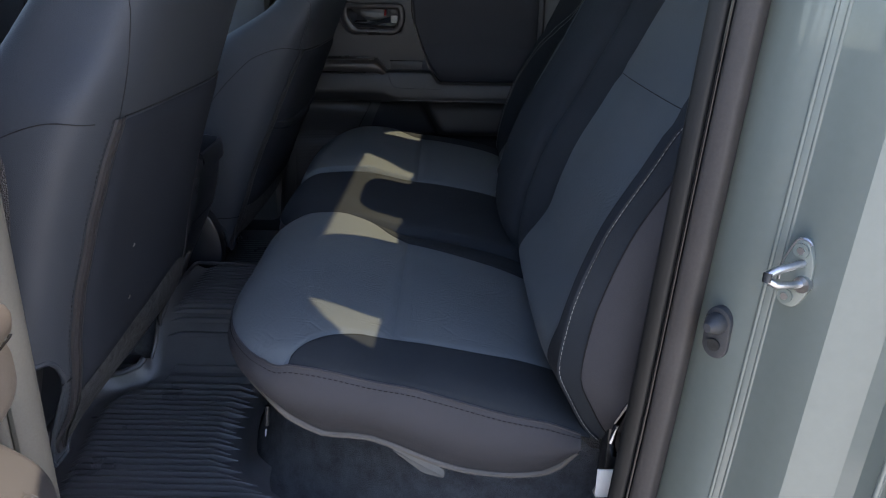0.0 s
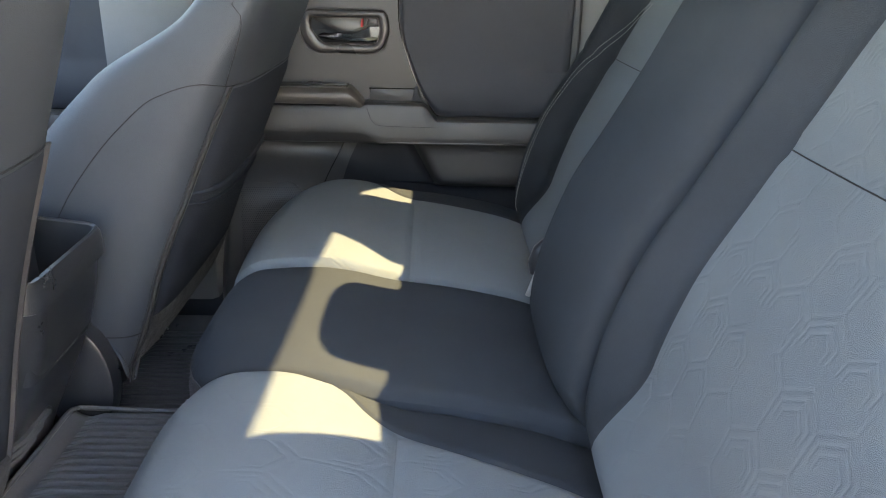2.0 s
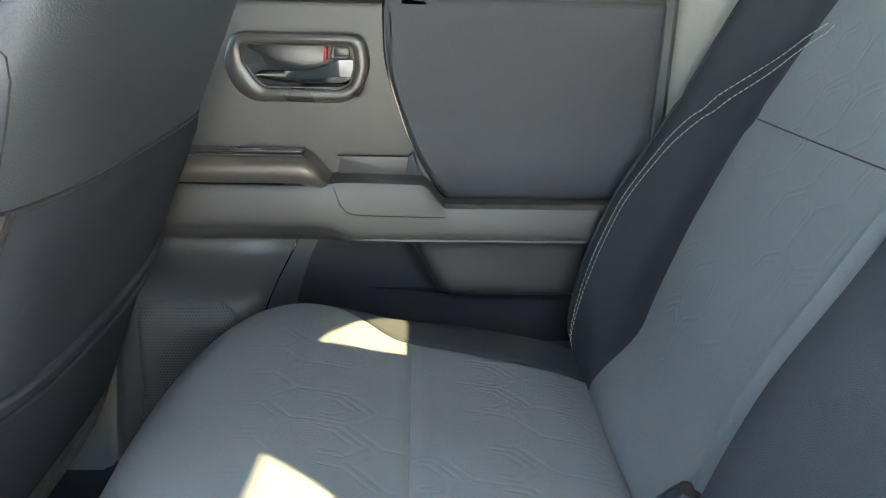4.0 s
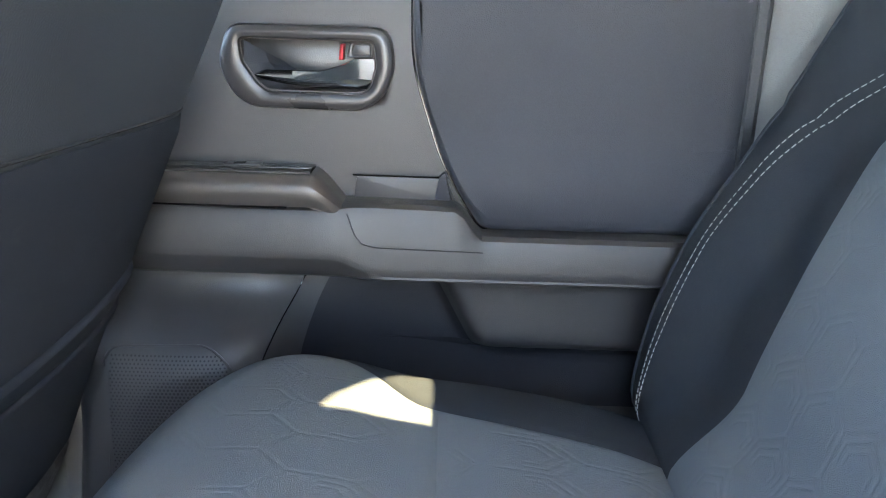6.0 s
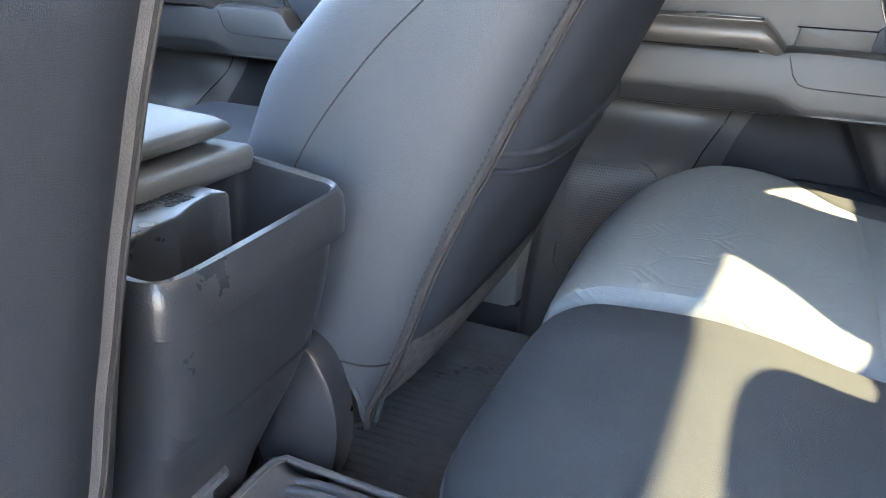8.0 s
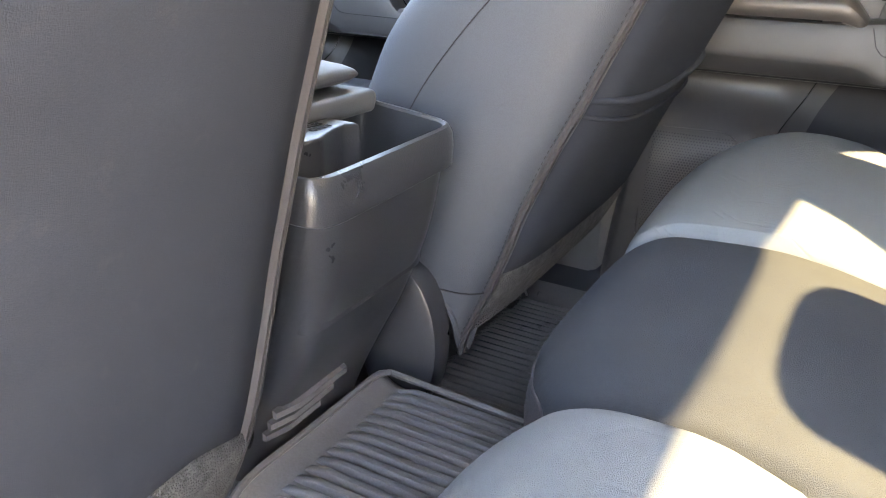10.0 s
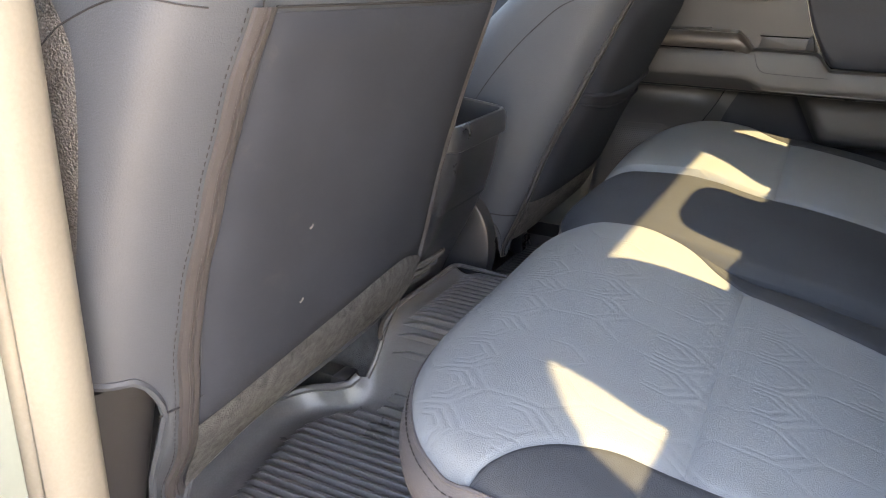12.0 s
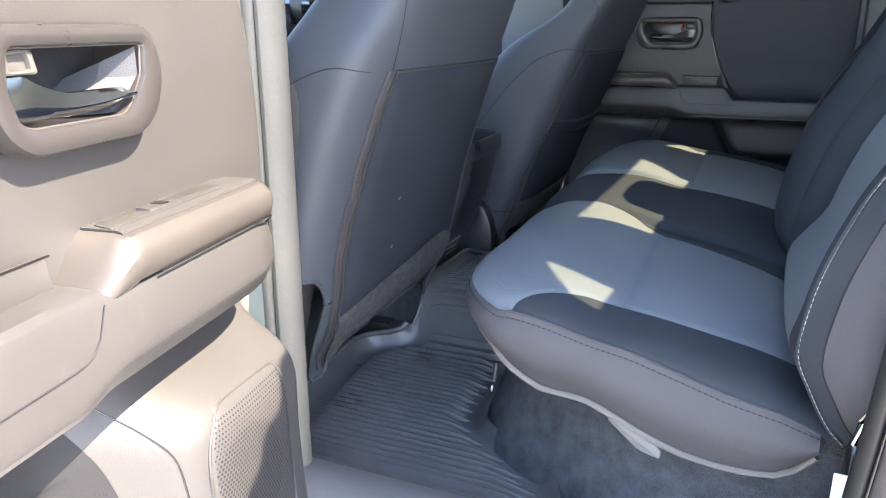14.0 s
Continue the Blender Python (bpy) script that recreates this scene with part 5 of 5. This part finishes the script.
    mk("switch_recess", plate(rounded([(0.272, 0.008), (0.282, 0.008), (0.283, 0.020), (0.271, 0.020)], 0.002), 0, 0.0030, lambda u, w, z: put(u, z, 1.160 + w * 0.75), 0.0005), plastic_gloss, bez)
    mk("bezel_slot", tube([put(u, 0.0468 * curve([0.128, 0.138, 0.155, 0.33], [0.55, 0.85, 1, 1])(u), 1.1232 - 0.02 * max(0, (0.155 - u) / 0.03) ** 2) for u in np.linspace(0.130, 0.33, 24)], 0.0011, 6), plastic_gloss, bez)
    # pull cup behind the bezel
    mk("pull_cup", plate(rounded([(0.392, 1.124), (0.502, 1.122), (0.490, 1.150), (0.396, 1.150)], 0.003), -0.006, 0.0060, put, 0.001), plastic_door, door, "smooth pull pocket")
    mk("pull_cup_edge", tube([put(u, 0.0058, 1.1508) for u in np.linspace(0.392, 0.492, 10)], 0.0009, 6), plastic_gloss)
    mk("pocket_end", plate(rounded([(0.478, 1.128), (0.497, 1.126), (0.489, 1.158), (0.482, 1.152)], 0.003), 0.0, 0.0085, put, 0.002), soft_panel, door, "smooth end of the pull pocket")
    # inside handle
    outer = rounded([(0.258, 1.262), (0.270, 1.300), (0.428, 1.300), (0.436, 1.262), (0.424, 1.232), (0.404, 1.218), (0.292, 1.219), (0.272, 1.232)], [0.015, 0.016, 0.016, 0.015, 0.012, 0.014, 0.014, 0.012])
    hole = rounded([(0.284, 1.264), (0.281, 1.286), (0.413, 1.286), (0.416, 1.262), (0.410, 1.241), (0.400, 1.236), (0.308, 1.236), (0.298, 1.244)], [0.003, 0.006, 0.006, 0.003, 0.005, 0.005, 0.006, 0.004])
    hb = mk("handle_bezel", frame_plate(outer, hole, -0.028, 0.0205, put, 0.0055), bezel_plastic, door, "dark grey handle bezel")
    mk("handle_recess", plate(inset(hole, -0.002), -0.034, -0.0255, put, 0.002), plastic_dark, hb)
    ramp = [[(0.2845, 0.013, 1.284), (0.2845, 0.013, 1.262), (0.296, 0.010, 1.243), (0.305, 0.008, 1.237)], [(0.301, -0.006, 1.273), (0.305, -0.007, 1.262), (0.320, -0.010, 1.246), (0.345, -0.012, 1.237)], [(0.318, -0.0255, 1.262), (0.325, -0.0255, 1.257), (0.348, -0.0255, 1.252), (0.40, -0.0255, 1.247)]]
    mk("recess_slope", grid([[put(*q) for q in r] for r in ramp]), soft_panel, hb, "sloping end of the handle recess", 15)
    # the highlight on the hole's chamfer, drawn as a silver line
    mk("hole_highlight", tube([put(p.x, 0.0150, p.y) for p in hole], 0.0009, 5, True), silver_trim, hb, "bright thin line for the chamfer highlight")
    rows = []
    for t in np.linspace(0, 1, 26):
        u = 0.297 + 0.117 * t
        zb = curve([0, 0.10, 0.40, 1.0], [1.2490, 1.2455, 1.2410, 1.2400])(t)
        zt = curve([0, 0.08, 0.50, 0.72, 0.86, 1.0], [1.2530, 1.2560, 1.2560, 1.2625, 1.2695, 1.2700])(t)
        w, deep = 0.0205 - 0.006 * t, 0.012
        zm = zb + (zt - zb) * curve([0, 0.5, 1.0], [0.42, 0.38, 0.30])(t)
        rows.append([put(u, q, z) for q, z in ((w - deep, zt - 0.002), (w - 0.0070, zt), (w - 0.0055, zt - 0.0007), (w - 0.0006, zm + 0.001), (w, zm), (w - 0.0004, zm - 0.001), (w - 0.0040, zb + 0.0007), (w - 0.0052, zb), (w - deep, zb + 0.001))])
    mk("handle_lever", loft(rows), chrome, hb, "chrome pull lever", 28)
    knob = rounded([(0.3845, 1.2695), (0.4125, 1.2695), (0.4125, 1.2850), (0.3885, 1.2850)], 0.003)
    well = rounded([(0.3905, 1.2720), (0.4085, 1.2720), (0.4085, 1.2822), (0.3925, 1.2822)], 0.002)
    front = 0.004 if locked else 0.014
    # knob colour carries the light: pale on the sunlit door, dark on shaded ones
    lk = mk("lock_knob", frame_plate(knob, well, -0.024, front, put, 0.0015), plastic_dark if locked else sunlit_knob, hb, "grained lock knob")
    mk("knob_dish", plate(inset(well, -0.001), -0.012, front - 0.004, put, 0.001), plastic_dark if locked else sunlit_knob, lk)
    if locked:
        mk("lock_mark", plate(rounded([(0.3770, 1.267), (0.3815, 1.267), (0.3825, 1.283), (0.3790, 1.283)], 0.001), -0.012, 0.003, put, 0.001), red_mark, hb, "red lock mark")
    # speaker grille with its round of holes
    so = rounded([(0.122, 0.780), (0.124, 0.955), (0.235, 0.958), (0.262, 0.935), (0.268, 0.90), (0.255, 0.77), (0.15, 0.765)], [0.015, 0.015, 0.02, 0.02, 0.02, 0.02, 0.02])
    on = lambda u, w, z: put(u, -0.018 + relief(u, z) + w, z)
    hole_lo, hole_hi = curve([0.765, 0.78, 0.955], [0.150, 0.128, 0.130]), curve([0.765, 0.90, 0.935, 0.955], [0.250, 0.262, 0.257, 0.236])
    sp = mk("speaker_grille", grid([[on(hole_lo(z) - 0.005 + (hole_hi(z) - hole_lo(z) + 0.010) * j / 24, 0.0012 if 0 < j < 24 else -0.002, z) for j in range(25)] for z in np.linspace(0.766, 0.957, 32)]), plastic_door, door, "dark perforated speaker grille")
    mk("grille_rim", tube([on(p.x, 0.0002, p.y) for p in so], 0.0016, 6, True), plastic_door, sp)
    dots = []
    for j in range(45):
        z = 0.772 + 0.0040 * j
        for i in range(33):
            u = 0.127 + 0.0043 * (i + 0.5 * (j % 2))
            if hole_lo(z) < u < hole_hi(z):
                r = 0.00155 if (u - 0.215) ** 2 + (z - 0.862) ** 2 < 0.064 ** 2 else 0.0011
                dots.append(([on(u + r * math.cos(a), 0.0016, z + r * math.sin(a)) for a in (0, 1.05, 2.1, 3.14, 4.19, 5.24)], [(0, 1, 2, 3, 4, 5)]))
    tagged(mk("grille_holes", join(*dots), shade_joint_black, sp, "", 0), kind="stuff")
    # seam of the lower board
    su, sz = curve([0, 1, 2, 3, 4, 5], [0.335, 0.322, 0.300, 0.288, 0.286, 0.290]), curve([0, 1, 2, 3, 4, 5], [1.035, 1.005, 0.962, 0.925, 0.88, 0.79])
    mk("board_seam", tube([put(su(t), -0.0178 + relief(su(t), sz(t)), sz(t)) for t in np.linspace(0, 5, 30)], 0.0009, 5), plastic_gloss)
    # near-black sheet that puts the shade of the door recess into colour
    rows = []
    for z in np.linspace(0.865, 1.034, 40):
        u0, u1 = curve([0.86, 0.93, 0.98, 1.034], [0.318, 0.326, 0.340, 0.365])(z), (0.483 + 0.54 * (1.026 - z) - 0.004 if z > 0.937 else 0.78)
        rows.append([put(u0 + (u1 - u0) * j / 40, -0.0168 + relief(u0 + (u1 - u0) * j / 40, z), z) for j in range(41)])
    mk("recess_shade_sheet", grid(rows), shade_joint_black, door, "dark sheet for the shade in the door recess")
    # hinge-side edge seal
    mk("edge_seal", tube([put(hinge_edge(z) - 0.004, -0.045, z) for z in np.linspace(0.64, 1.36, 24)], 0.010, 8), seal, door, "dusty rubber edge seal")
    return door


def build_doors():
    XH = -0.540
    far = lambda u, w, z: Vector((XH + u, 2.108 - w, z))
    build_door("door_far", "closed dark grey rear door trim with chrome handle", far)
    front = lambda u, w, z: Vector((XH - 0.86 + u, 2.108 - w, z))
    build_door("door_front", "closed dark grey front door trim", front)
    driver = lambda u, w, z: Vector((XH - 0.86 + u, 0.700 + w, z))
    build_door("door_driver", "closed dark grey driver door trim", driver)
    m = pose(-0.398, 0.680, -0.017, 0, 0, -79.9)
    build_door("door_open", "open rear door with sunlit grey trim and chrome handle", lambda u, w, z: Vector((u, w - 0.008, z)), m, False)


# ---------------------------------------------------------------- dashboard
def build_dash():
    dash = thing("dashboard", "dark dashboard with round chrome-ringed air vent", "dashboard", (-1.7, 1.40, 0.9))
    prof = [(-1.90, 1.36), (-1.45, 1.385), (-1.30, 1.372), (-1.255, 1.345), (-1.240, 1.30), (-1.245, 1.20), (-1.29, 1.10), (-1.36, 0.95), (-1.40, 0.80), (-1.90, 0.75)]
    part("dash_body", loft([[Vector((x, y, z)) for x, z in prof] for y in np.linspace(0.70, 2.08, 12)]), plastic_dark, dash)
    c = Vector((-1.236, 1.955, 1.330))
    circ = lambda r, x, n=24: [Vector((c.x + x, c.y + r * math.cos(2*math.pi*k/n), c.z + r * math.sin(2*math.pi*k/n))) for k in range(n)]
    v = part("air_vent", loft([circ(0.055, -0.02), circ(0.055, 0.012), circ(0.050, 0.020), circ(0.044, 0.014), circ(0.042, -0.01)], caps=False), silver_trim, dash, "round air vent with silver ring")
    for k in range(-3, 4):
        h = math.sqrt(max(0, 0.043 ** 2 - (0.012 * k) ** 2))
        part("vane", box(c.x - 0.012, c.x + 0.006, c.y - h, c.y + h, c.z + 0.012 * k - 0.0015, c.z + 0.012 * k + 0.0015, 0.0), plastic_dark, v, smooth=0)


build_setting()
build_jamb()
build_centre_pillar()
build_sill()
build_mat()
build_seat_riser()
build_rear_seat()
build_front_seats()
build_console()
build_doors()
build_dash()
